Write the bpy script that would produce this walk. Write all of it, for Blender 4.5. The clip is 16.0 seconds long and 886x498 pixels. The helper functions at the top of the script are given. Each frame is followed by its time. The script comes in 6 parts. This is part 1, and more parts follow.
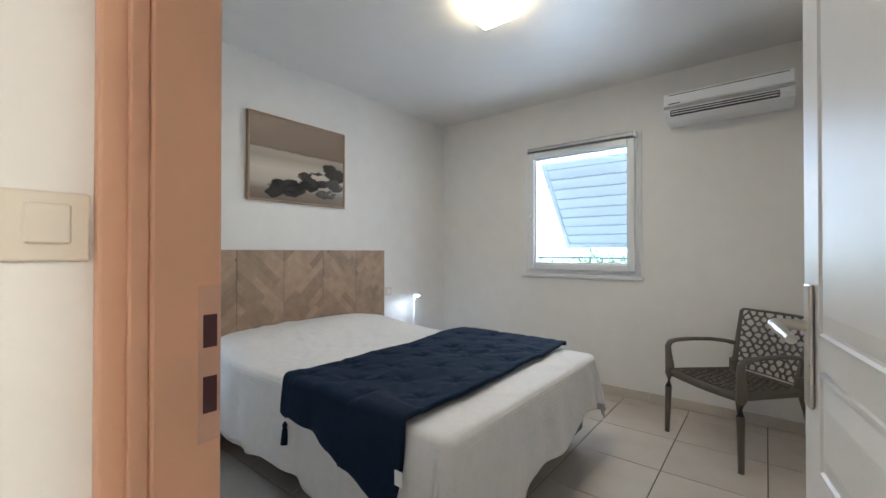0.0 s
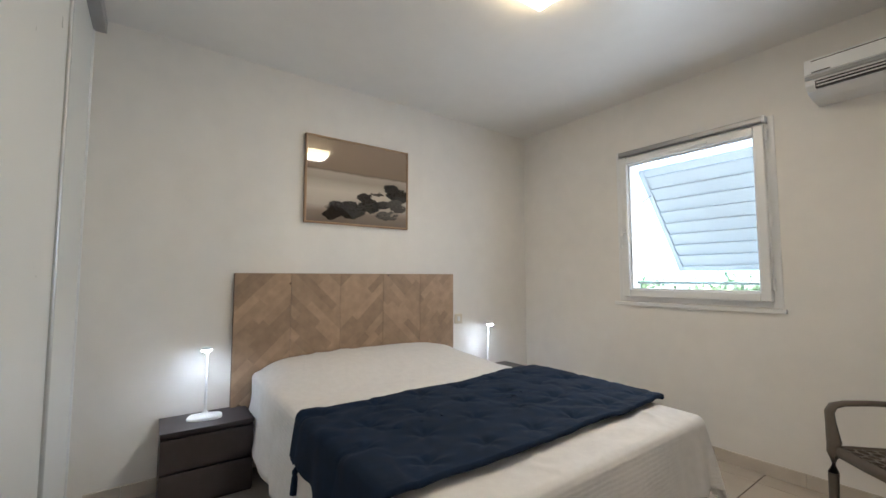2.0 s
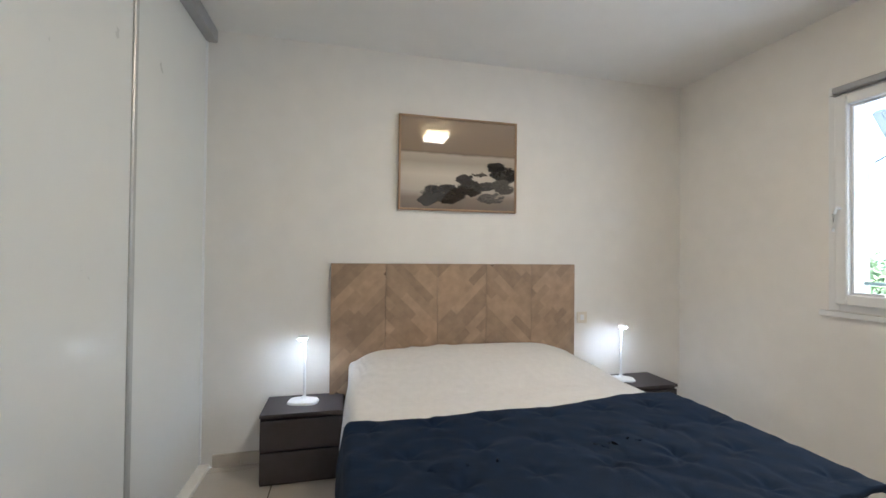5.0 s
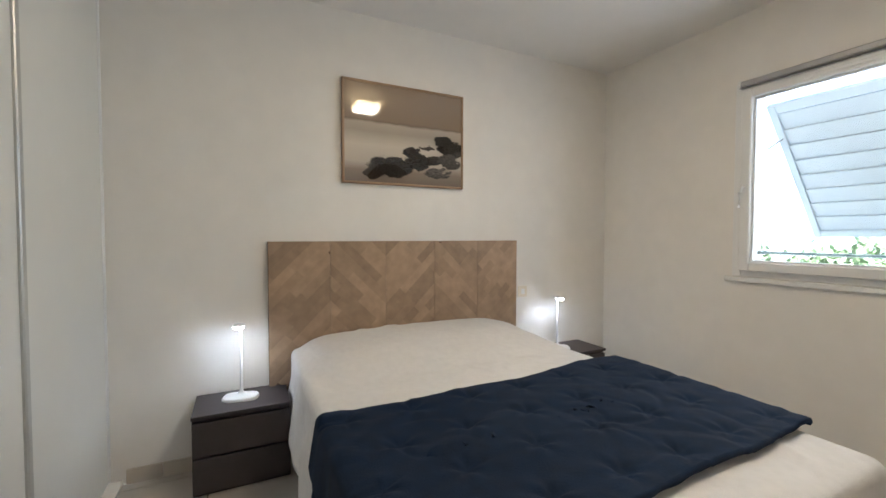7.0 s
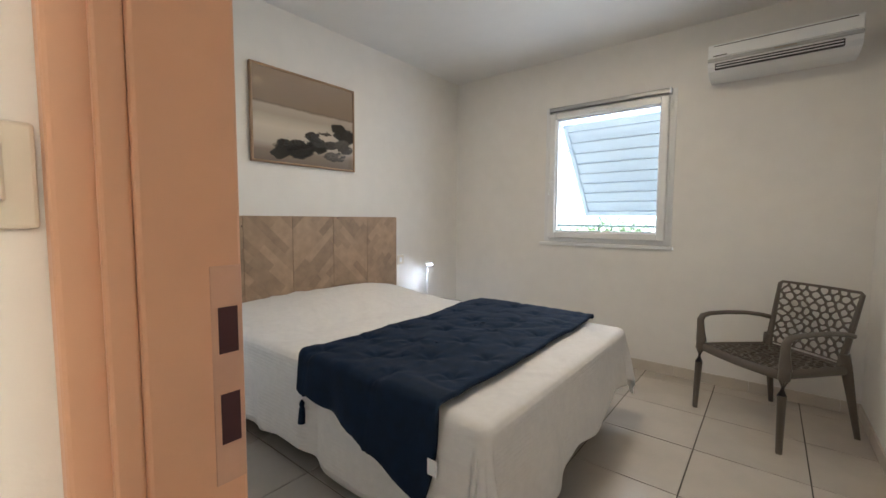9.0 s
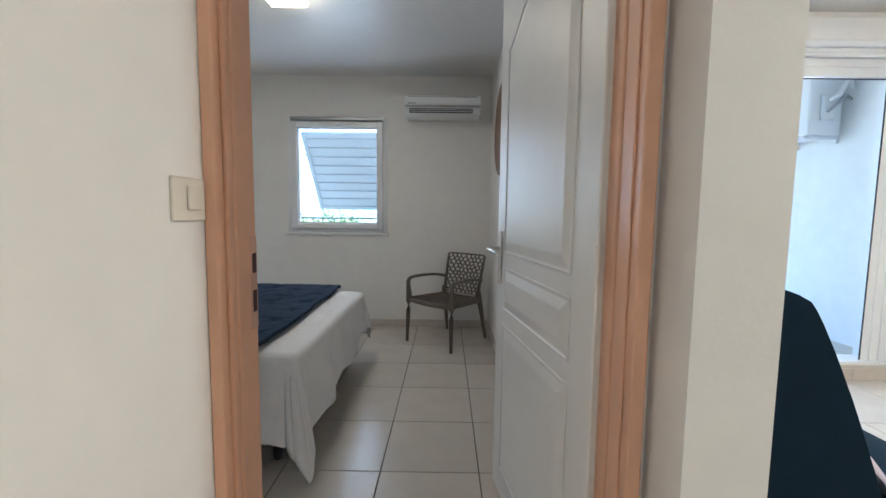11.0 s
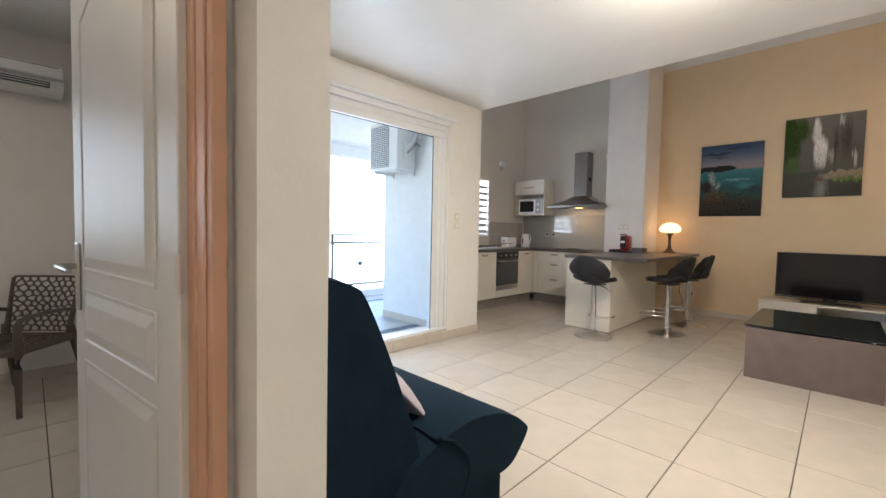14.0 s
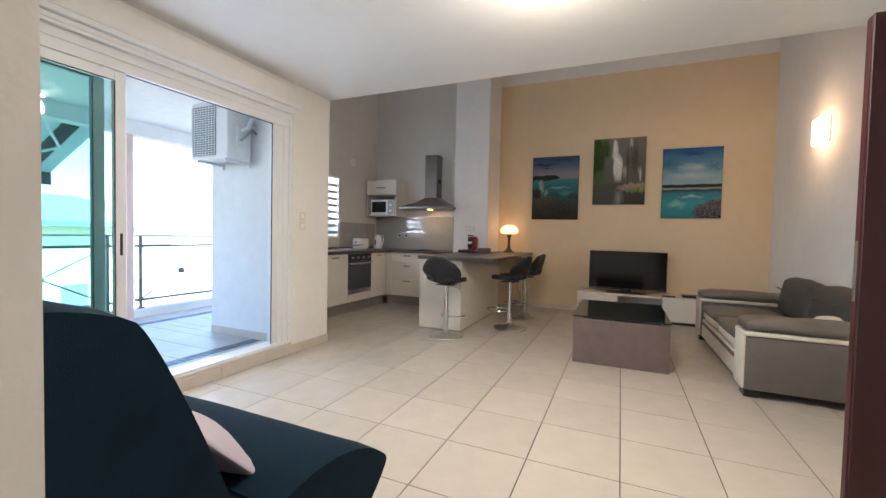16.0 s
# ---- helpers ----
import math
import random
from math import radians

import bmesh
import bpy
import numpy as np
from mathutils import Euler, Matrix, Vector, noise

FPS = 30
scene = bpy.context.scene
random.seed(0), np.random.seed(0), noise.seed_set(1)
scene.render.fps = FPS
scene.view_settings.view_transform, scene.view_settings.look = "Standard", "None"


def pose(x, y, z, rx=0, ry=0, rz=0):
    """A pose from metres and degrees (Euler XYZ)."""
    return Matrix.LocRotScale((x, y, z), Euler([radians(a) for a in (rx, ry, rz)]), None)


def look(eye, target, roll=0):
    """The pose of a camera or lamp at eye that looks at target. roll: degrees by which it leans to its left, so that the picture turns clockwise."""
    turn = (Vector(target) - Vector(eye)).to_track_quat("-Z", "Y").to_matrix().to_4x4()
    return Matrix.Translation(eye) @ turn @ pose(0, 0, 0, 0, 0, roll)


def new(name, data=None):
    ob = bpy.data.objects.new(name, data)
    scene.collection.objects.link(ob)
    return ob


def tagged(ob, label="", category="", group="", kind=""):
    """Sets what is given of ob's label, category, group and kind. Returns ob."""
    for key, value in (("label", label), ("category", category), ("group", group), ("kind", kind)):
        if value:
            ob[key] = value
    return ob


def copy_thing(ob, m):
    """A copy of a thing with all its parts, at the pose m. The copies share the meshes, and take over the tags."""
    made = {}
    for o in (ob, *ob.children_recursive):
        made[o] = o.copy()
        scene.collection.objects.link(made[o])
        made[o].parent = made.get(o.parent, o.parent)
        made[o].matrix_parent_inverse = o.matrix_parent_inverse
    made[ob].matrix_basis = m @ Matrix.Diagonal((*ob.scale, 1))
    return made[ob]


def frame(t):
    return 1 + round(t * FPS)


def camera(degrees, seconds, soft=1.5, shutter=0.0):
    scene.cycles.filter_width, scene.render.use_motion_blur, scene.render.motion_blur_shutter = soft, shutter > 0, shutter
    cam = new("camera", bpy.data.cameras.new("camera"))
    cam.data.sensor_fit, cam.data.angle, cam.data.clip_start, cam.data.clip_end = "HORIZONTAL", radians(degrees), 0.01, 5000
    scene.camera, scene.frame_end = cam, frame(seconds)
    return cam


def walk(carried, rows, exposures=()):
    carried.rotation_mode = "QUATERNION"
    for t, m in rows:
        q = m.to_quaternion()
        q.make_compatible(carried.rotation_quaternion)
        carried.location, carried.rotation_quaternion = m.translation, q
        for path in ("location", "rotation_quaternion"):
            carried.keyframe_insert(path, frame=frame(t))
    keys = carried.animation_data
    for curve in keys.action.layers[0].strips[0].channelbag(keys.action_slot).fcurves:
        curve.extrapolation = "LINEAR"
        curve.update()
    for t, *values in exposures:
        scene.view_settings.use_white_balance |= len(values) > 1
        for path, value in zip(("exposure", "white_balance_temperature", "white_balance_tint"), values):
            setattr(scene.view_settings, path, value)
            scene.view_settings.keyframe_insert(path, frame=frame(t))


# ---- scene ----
cam = camera(95.1, 16.0)

PATH = [
    (0, (0.432, 0.039, 1.166), (-0.816, 1.602, 1.182), -0),
    (0.5, (0.407, 0.118, 1.139), (-0.925, 1.645, 1.186), -0.1),
    (1, (0.341, 0.243, 1.135), (-1.088, 1.68, 1.221), -0.1),
    (1.5, (0.313, 0.371, 1.137), (-1.184, 1.71, 1.244), -0.2),
    (2, (0.426, 0.532, 1.158), (-1.193, 1.698, 1.296), -0),
    (2.5, (0.448, 0.638, 1.176), (-1.273, 1.645, 1.333), 0),
    (3, (0.432, 0.762, 1.217), (-1.399, 1.553, 1.363), 0.4),
    (3.5, (0.374, 0.869, 1.259), (-1.533, 1.455, 1.395), 0.4),
    (6, (0.206, 1.058, 1.238), (-1.741, 1.517, 1.25), 0.5),
    (6.5, (0.159, 0.958, 1.252), (-1.729, 1.618, 1.217), 0.2),
    (7, (0.093, 0.825, 1.216), (-1.7, 1.71, 1.15), 0.1),
    (7.5, (0.048, 0.648, 1.19), (-1.643, 1.713, 1.097), 0.1),
    (8, (0.113, 0.494, 1.168), (-1.477, 1.701, 1.053), 0.2),
    (10.5, (0.272, -0.506, 1.164), (-0.093, 1.453, 0.993), 0.5),
    (11, (0.269, -0.642, 1.175), (0.254, 1.351, 1.002), 0.7),
    (11.5, (0.261, -0.714, 1.174), (0.593, 1.251, 1.006), 0.9),
    (12, (0.283, -0.748, 1.169), (0.917, 1.142, 1.012), 1.1),
    (12.5, (0.29, -0.76, 1.172), (1.186, 1.022, 1.031), 1.2),
    (13, (0.317, -0.783, 1.173), (1.424, 0.88, 1.052), 1.2),
    (13.5, (0.343, -0.767, 1.169), (1.622, 0.767, 1.066), 1.2),
    (14, (0.381, -0.762, 1.173), (1.81, 0.636, 1.084), 1.2),
    (14.5, (0.429, -0.743, 1.172), (1.987, 0.508, 1.093), 1.4),
    (15, (0.483, -0.69, 1.201), (2.155, 0.404, 1.119), 1.3),
    (15.5, (0.551, -0.642, 1.181), (2.316, 0.295, 1.106), 1.3),
    (16, (0.579, -0.616, 1.176), (2.409, 0.186, 1.107), 1.3),
]
EXPOSURES = [(0, 3.23, 5350, 8), (0.5, 3.27, 5350, 8), (1.5, 3.24, 5700, 10), (3.5, 3.23, 6150, 10), (6.0, 3.42, 5600, 9), (6.5, 3.33, 6150, 10), (7.0, 3.22, 6100, 10), (8.0, 3.2, 6350, 12), (10.5, 2.95, 5200, 8), (11.5, 2.7, 5200, 8), (12.5, 2.7, 5650, 10), (13.5, 2.72, 5750, 10), (14.0, 2.7, 5800, 11), (14.5, 2.64, 6000, 13), (15.0, 2.56, 5600, 12), (15.5, 2.54, 5500, 12), (16.0, 2.52, 5700, 13)]
walk(cam, [(t, look(eye, target, roll)) for t, eye, target, roll in PATH], EXPOSURES)

# ---- world, sun, large lights ----
world = bpy.data.worlds.new("world")
scene.world = world
world.use_nodes = True
wn = world.node_tree
sky = wn.nodes.new("ShaderNodeTexSky")
sky.sky_type = "NISHITA"
sky.sun_disc = False
sky.sun_elevation = radians(58)
sky.sun_rotation = radians(200)
wn.nodes["Background"].inputs["Strength"].default_value = 0.15
wn.links.new(sky.outputs[0], wn.nodes["Background"].inputs[0])
sun = new("sun", bpy.data.lights.new("sun", "SUN"))
sun.data.energy = 4.5
sun.data.angle = radians(0.5)
sun.data.color = (1.0, 0.96, 0.9)
sun.matrix_basis = look((-2.0, -5.0, 9.0), (0, 0, 0))


def window_light(name, x, y, z, w, h, power, colour=(0.86, 0.93, 1.0), tilt=-90):
    lamp = new(name, bpy.data.lights.new(name, "AREA"))
    lamp.data.shape = "RECTANGLE"
    lamp.data.size, lamp.data.size_y = w, h
    lamp.data.energy = power
    lamp.data.color = colour
    lamp.matrix_basis = pose(x, y, z, tilt, 0, 0)
    return lamp


def bulb(name, x, y, z, power, colour, radius=0.05):
    lamp = new(name, bpy.data.lights.new(name, "POINT"))
    lamp.data.energy = power
    lamp.data.color = colour
    lamp.data.shadow_soft_size = radius
    lamp.location = (x, y, z)
    return lamp


window_light("daylight_bedroom", -0.83, 3.68, 1.53, 0.8, 0.95, 1.6)
window_light("daylight_balcony", 2.5, 2.44, 1.25, 0.8, 2.0, 3.5, tilt=-90)
window_light("daylight_kitchen", 5.42, 3.78, 1.58, 0.9, 0.9, 4.5, tilt=-112)
WARM = (1.0, 0.6, 0.28)
window_light("light_bedroom_ceiling", -0.74, 1.93, 2.45, 0.22, 0.22, 1.05, (1.0, 0.85, 0.64), 0)
window_light("light_bedside_one", -2.17, 0.80, 0.71, 0.05, 0.03, 0.032, (0.8, 0.9, 1.0), 0)
window_light("light_bedside_two", -2.17, 2.90, 0.71, 0.05, 0.03, 0.032, (0.8, 0.9, 1.0), 0)
window_light("light_hood", 6.78, 2.36, 1.595, 0.06, 0.06, 0.33, WARM, 0)
bulb("light_table_lamp", 7.2, 1.09, 1.19, 0.35, WARM, 0.03)
bulb("light_wall_lamp", 5.95, -2.2, 2.33, 1.5, WARM, 0.05)
bulb("light_living_ceiling", 2.65, -0.25, 2.36, 6.0, (1.0, 0.84, 0.62), 0.12)
window_light("light_living_ceiling_down", 2.65, -0.25, 2.49, 0.22, 0.22, 8.0, (1.0, 0.84, 0.62), 0)



# ---- materials ----
def mat(name, colour, rough=0.6, metal=0.0, scale=8.0, vary=0.06, bump=0.0, bscale=60.0, spec=0.5, rand=0.0, emit=None, strength=0.0, coat=0.0, stain=0.0):
    m = bpy.data.materials.new(name)
    m.use_nodes = True
    n, l = m.node_tree.nodes, m.node_tree.links
    b = n["Principled BSDF"]
    b.inputs["Roughness"].default_value = rough
    b.inputs["Metallic"].default_value = metal
    b.inputs["Specular IOR Level"].default_value = spec
    b.inputs["Coat Weight"].default_value = coat
    tc = n.new("ShaderNodeTexCoord")
    nz = n.new("ShaderNodeTexNoise")
    nz.inputs["Scale"].default_value = scale
    nz.inputs["Detail"].default_value = 6
    l.new(tc.outputs["Object"], nz.inputs["Vector"])
    cr = n.new("ShaderNodeMapRange")
    cr.inputs[1].default_value, cr.inputs[2].default_value = 0.3, 0.7
    cr.inputs[3].default_value, cr.inputs[4].default_value = 1 - vary, 1 + vary
    l.new(nz.outputs[0], cr.inputs[0])
    mul = n.new("ShaderNodeMix")
    mul.data_type, mul.blend_type = "RGBA", "MULTIPLY"
    mul.inputs[0].default_value = 1
    mul.inputs[6].default_value = (*colour, 1)
    last = cr.outputs[0]
    if rand:
        oi = n.new("ShaderNodeObjectInfo")
        rr = n.new("ShaderNodeMapRange")
        rr.inputs[3].default_value, rr.inputs[4].default_value = 1 - rand, 1 + rand
        l.new(oi.outputs["Random"], rr.inputs[0])
        mm = n.new("ShaderNodeMath")
        mm.operation = "MULTIPLY"
        l.new(last, mm.inputs[0])
        l.new(rr.outputs[0], mm.inputs[1])
        last = mm.outputs[0]
    if stain:
        ns = n.new("ShaderNodeTexNoise")
        ns.inputs["Scale"].default_value = 1.3
        l.new(tc.outputs["Object"], ns.inputs["Vector"])
        sr = n.new("ShaderNodeMapRange")
        sr.inputs[1].default_value, sr.inputs[2].default_value = 0.35, 0.7
        sr.inputs[3].default_value, sr.inputs[4].default_value = 1 + stain, 1 - stain
        l.new(ns.outputs[0], sr.inputs[0])
        m2 = n.new("ShaderNodeMath")
        m2.operation = "MULTIPLY"
        l.new(last, m2.inputs[0])
        l.new(sr.outputs[0], m2.inputs[1])
        last = m2.outputs[0]
    l.new(last, mul.inputs[7])
    l.new(mul.outputs[2], b.inputs["Base Color"])
    rg = n.new("ShaderNodeMapRange")
    rg.inputs[3].default_value, rg.inputs[4].default_value = max(0.02, rough - 0.06), min(1, rough + 0.06)
    l.new(nz.outputs[0], rg.inputs[0])
    l.new(rg.outputs[0], b.inputs["Roughness"])
    if bump:
        nb = n.new("ShaderNodeTexNoise")
        nb.inputs["Scale"].default_value = bscale
        nb.inputs["Detail"].default_value = 4
        l.new(tc.outputs["Object"], nb.inputs["Vector"])
        bp = n.new("ShaderNodeBump")
        bp.inputs["Strength"].default_value = bump
        bp.inputs["Distance"].default_value = 0.004
        l.new(nb.outputs[0], bp.inputs["Height"])
        l.new(bp.outputs[0], b.inputs["Normal"])
    if emit:
        b.inputs["Emission Color"].default_value = (*emit, 1)
        b.inputs["Emission Strength"].default_value = strength
    return m


def glass(name, colour, tint=True):
    m = bpy.data.materials.new(name)
    m.use_nodes = True
    n, l = m.node_tree.nodes, m.node_tree.links
    n.remove(n["Principled BSDF"])
    tr, gl, mx, fr = n.new("ShaderNodeBsdfTransparent"), n.new("ShaderNodeBsdfGlossy"), n.new("ShaderNodeMixShader"), n.new("ShaderNodeFresnel")
    tr.inputs[0].default_value = (*colour, 1)
    gl.inputs["Roughness"].default_value = 0.02
    fr.inputs[0].default_value = 1.45
    l.new(fr.outputs[0], mx.inputs[0])
    l.new(tr.outputs[0], mx.inputs[1])
    l.new(gl.outputs[0], mx.inputs[2])
    l.new(mx.outputs[0], n["Material Output"].inputs[0])
    return m


PLASTER = mat("white_plaster", (0.82, 0.8, 0.77), 0.75, bump=0.12, bscale=90, vary=0.02, stain=0.02)
CEILING = mat("ceiling_paint", (0.8, 0.79, 0.77), 0.35, bump=0.05, bscale=40, vary=0.015, spec=0.4)
GREY_WALL = mat("grey_wall_paint", (0.66, 0.63, 0.57), 0.7, bump=0.1, bscale=90, vary=0.02, stain=0.02)
OCHRE = mat("ochre_wall_paint", (0.76, 0.61, 0.41), 0.75, bump=0.1, bscale=90, vary=0.02, stain=0.02)
TILE = mat("beige_floor_tile", (0.52, 0.47, 0.405), 0.24, scale=5, vary=0.05, rand=0.035, bump=0.04, bscale=25, stain=0.03)
GROUT = mat("grey_grout", (0.085, 0.07, 0.058), 0.9, bump=0.3, bscale=200)
SKIRT = mat("beige_skirting_tile", (0.6, 0.54, 0.47), 0.4, vary=0.05, rand=0.03)
SALMON = mat("salmon_frame_paint", (0.72, 0.42, 0.27), 0.45, vary=0.05, bump=0.08, bscale=50)
DOORWHITE = mat("white_door_paint", (0.78, 0.77, 0.75), 0.4, vary=0.02, bump=0.08, bscale=140)
PVC = mat("white_pvc", (0.82, 0.83, 0.84), 0.3, vary=0.01)
CREAM = mat("cream_plastic", (0.74, 0.68, 0.58), 0.35, vary=0.02)
STEEL = mat("brushed_steel", (0.55, 0.52, 0.48), 0.3, metal=1.0, scale=40, vary=0.08)
HOOD = mat("hood_steel", (0.27, 0.25, 0.23), 0.42, metal=0.85, scale=40, vary=0.08)
CHROME = mat("chrome", (0.75, 0.75, 0.76), 0.1, metal=1.0, vary=0.03)
BRASS = mat("aged_steel", (0.42, 0.36, 0.3), 0.4, metal=1.0, vary=0.1)
BLACK = mat("black_plastic", (0.02, 0.02, 0.022), 0.35, vary=0.1)
DARKGREY = mat("dark_slot", (0.03, 0.03, 0.035), 0.6)
ALU_GREY = mat("grey_aluminium", (0.42, 0.42, 0.43), 0.45, metal=0.6)
LINEN = mat("white_linen", (0.77, 0.75, 0.735), 0.9, scale=30, vary=0.03, bump=0.5, bscale=260, spec=0.1)
NAVY = mat("navy_quilt_fabric", (0.004, 0.014, 0.038), 0.85, scale=20, vary=0.25, bump=0.5, bscale=220, spec=0.25)


def ribbed(m, scale, strength):
    """Adds woven ribs in bands to the relief of a cloth."""
    n, l = m.node_tree.nodes, m.node_tree.links
    bp = [q for q in n if q.type == "BUMP"][0]
    tc = [q for q in n if q.type == "TEX_COORD"][0]
    out = []
    for axis, sc in (("Z", scale), ("DIAGONAL", scale * 0.35)):
        w = n.new("ShaderNodeTexWave")
        w.bands_direction = axis
        w.inputs["Scale"].default_value = sc
        w.inputs["Distortion"].default_value = 1.5
        w.inputs["Detail"].default_value = 2
        l.new(tc.outputs["Object"], w.inputs["Vector"])
        out.append(w.outputs["Fac"])
    mk = n.new("ShaderNodeTexNoise")
    mk.inputs["Scale"].default_value = 2.2
    l.new(tc.outputs["Object"], mk.inputs["Vector"])
    r = n.new("ShaderNodeMapRange")
    r.inputs[1].default_value, r.inputs[2].default_value = 0.45, 0.6
    l.new(mk.outputs[0], r.inputs[0])
    mx = n.new("ShaderNodeMix")
    l.new(r.outputs[0], mx.inputs[0])
    l.new(out[0], mx.inputs[2])
    l.new(out[1], mx.inputs[3])
    b2 = n.new("ShaderNodeBump")
    b2.inputs["Strength"].default_value = strength
    b2.inputs["Distance"].default_value = 0.006
    l.new(mx.outputs[0], b2.inputs["Height"])
    l.new(bp.outputs[0], b2.inputs["Normal"])
    l.new(b2.outputs[0], n["Principled BSDF"].inputs["Normal"])


ribbed(LINEN, 19.0, 0.14)
NAVY_SOFA = mat("blue_black_fabric", (0.007, 0.018, 0.032), 0.9, scale=14, vary=0.15, bump=0.3, bscale=300, spec=0.1)
GREYFAB = mat("grey_fabric", (0.13, 0.13, 0.14), 0.9, bump=0.3, bscale=300)
WENGE = mat("black_brown_wood", (0.05, 0.042, 0.045), 0.5, scale=12, vary=0.15, bump=0.05, bscale=80)
TAUPE = mat("taupe_plastic", (0.12, 0.098, 0.078), 0.42, vary=0.05)
WHITE_LAC = mat("white_lacquer", (0.8, 0.77, 0.71), 0.25, vary=0.01)
CREAM_LAC = mat("cream_cabinet_front", (0.74, 0.7, 0.62), 0.3, vary=0.015)
WORKTOP = mat("dark_laminate", (0.09, 0.075, 0.068), 0.35, scale=30, vary=0.25, bump=0.05)
GREY_PLINTH = mat("taupe_plinth", (0.27, 0.24, 0.21), 0.5)
SPLASH = mat("grey_glass_splashback", (0.36, 0.37, 0.35), 0.07, vary=0.01, coat=0.5)
LEATHER_D = mat("dark_grey_leather", (0.07, 0.066, 0.062), 0.55, vary=0.1, bump=0.3, bscale=110)
LEATHER_G = mat("grey_leather", (0.14, 0.122, 0.105), 0.5, vary=0.08, bump=0.25, bscale=130)
LEATHER_W = mat("cream_leather", (0.72, 0.66, 0.56), 0.45, vary=0.03, bump=0.2, bscale=130)
TABLEWOOD = mat("grey_brown_table_wood", (0.15, 0.112, 0.1), 0.5, scale=10, vary=0.1, bump=0.06)
TVBLACK = mat("black_screen", (0.006, 0.006, 0.008), 0.12, vary=0.02)
REDDOOR = mat("dark_red_door_paint", (0.045, 0.007, 0.008), 0.45, vary=0.08, bump=0.05)
RED = mat("red_plastic", (0.3, 0.02, 0.025), 0.3)
RAILMETAL = mat("green_grey_rail", (0.12, 0.16, 0.15), 0.5, vary=0.08)
EXTWHITE = mat("exterior_render", (0.82, 0.82, 0.82), 0.85, bump=0.2, bscale=120, vary=0.03)
EXTPINK = mat("pink_exterior_render", (0.72, 0.55, 0.5), 0.85, bump=0.2, bscale=120, vary=0.03)
MAUVE = mat("mauve_cushion_fabric", (0.42, 0.37, 0.42), 0.9, bump=0.3, bscale=300)
CLEAR = glass("clear_glass", (0.97, 0.98, 0.98))
GREENGLASS = glass("green_tinted_glass", (0.76, 0.91, 0.89))
DARKGLASS = mat("smoked_table_glass", (0.012, 0.018, 0.015), 0.04, vary=0.02)
LED = mat("led_lens", (0.9, 0.9, 0.9), 0.4, emit=(0.85, 0.92, 1.0), strength=8)
OPAL = mat("opal_diffuser", (0.85, 0.83, 0.8), 0.4, emit=(1.0, 0.74, 0.4), strength=2.6)
OPAL_WARM = mat("warm_opal_glass", (0.85, 0.75, 0.6), 0.35, emit=(1.0, 0.52, 0.2), strength=0.52)
OPAL_WALL = mat("wall_lamp_glass", (0.85, 0.75, 0.6), 0.35, emit=(1.0, 0.66, 0.36), strength=1.2)


# ---- helpers of this scene ----
def bx(bm, x0, x1, y0, y1, z0, z1, bevel=0.0, seg=1):
    r = bmesh.ops.create_cube(bm, size=1)
    bmesh.ops.scale(bm, vec=(abs(x1 - x0), abs(y1 - y0), abs(z1 - z0)), verts=r["verts"])
    bmesh.ops.translate(bm, vec=((x0 + x1) / 2, (y0 + y1) / 2, (z0 + z1) / 2), verts=r["verts"])
    if bevel:
        e = {e for v in r["verts"] for e in v.link_edges}
        bmesh.ops.bevel(bm, geom=list(e), offset=bevel, segments=seg, affect="EDGES", profile=0.5)
    return bm


def box(x0, x1, y0, y1, z0, z1, bevel=0.0, seg=1):
    return bx(bmesh.new(), x0, x1, y0, y1, z0, z1, bevel, seg)


def cyl(bm, a, b, r, r2=None, n=16, caps=True):
    a, b = Vector(a), Vector(b)
    d = b - a
    m = Matrix.Translation((a + b) / 2) @ d.to_track_quat("Z", "Y").to_matrix().to_4x4()
    bmesh.ops.create_cone(bm, cap_ends=caps, segments=n, radius1=r, radius2=r if r2 is None else r2, depth=d.length, matrix=m)
    return bm


def tube(bm, pts, r, n=8, flat=1.0, steady=None):
    rings = []
    pts = [Vector(p) for p in pts]
    for i, p in enumerate(pts):
        d = (pts[min(i + 1, len(pts) - 1)] - pts[max(i - 1, 0)]).normalized()
        side = d.cross(Vector((0, 0, 1)))
        if side.length < 0.05:
            side = d.cross(Vector((0, 1, 0)))
        if steady:
            side = Vector(steady)
        side.normalize()
        up = side.cross(d).normalized()
        rr = r[i] if isinstance(r, (list, tuple)) else r
        rings.append([bm.verts.new(p + side * math.cos(2 * math.pi * k / n) * rr * flat + up * math.sin(2 * math.pi * k / n) * rr) for k in range(n)])
    for a, b in zip(rings, rings[1:]):
        for k in range(n):
            bm.faces.new((a[k], a[(k + 1) % n], b[(k + 1) % n], b[k]))
    bm.faces.new(rings[0][::-1])
    bm.faces.new(rings[-1])
    return bm


def lathe(bm, x, y, prof, n=24):
    rings = []
    for r, z in prof:
        rings.append([bm.verts.new((x + r * math.cos(2 * math.pi * k / n), y + r * math.sin(2 * math.pi * k / n), z)) for k in range(n)])
    for a, b in zip(rings, rings[1:]):
        for k in range(n):
            bm.faces.new((a[k], a[(k + 1) % n], b[(k + 1) % n], b[k]))
    bm.faces.new(rings[0][::-1])
    bm.faces.new(rings[-1])
    return bm


def root_place(ob):
    p = Vector()
    while ob:
        p += ob.location
        ob = ob.parent
    return p


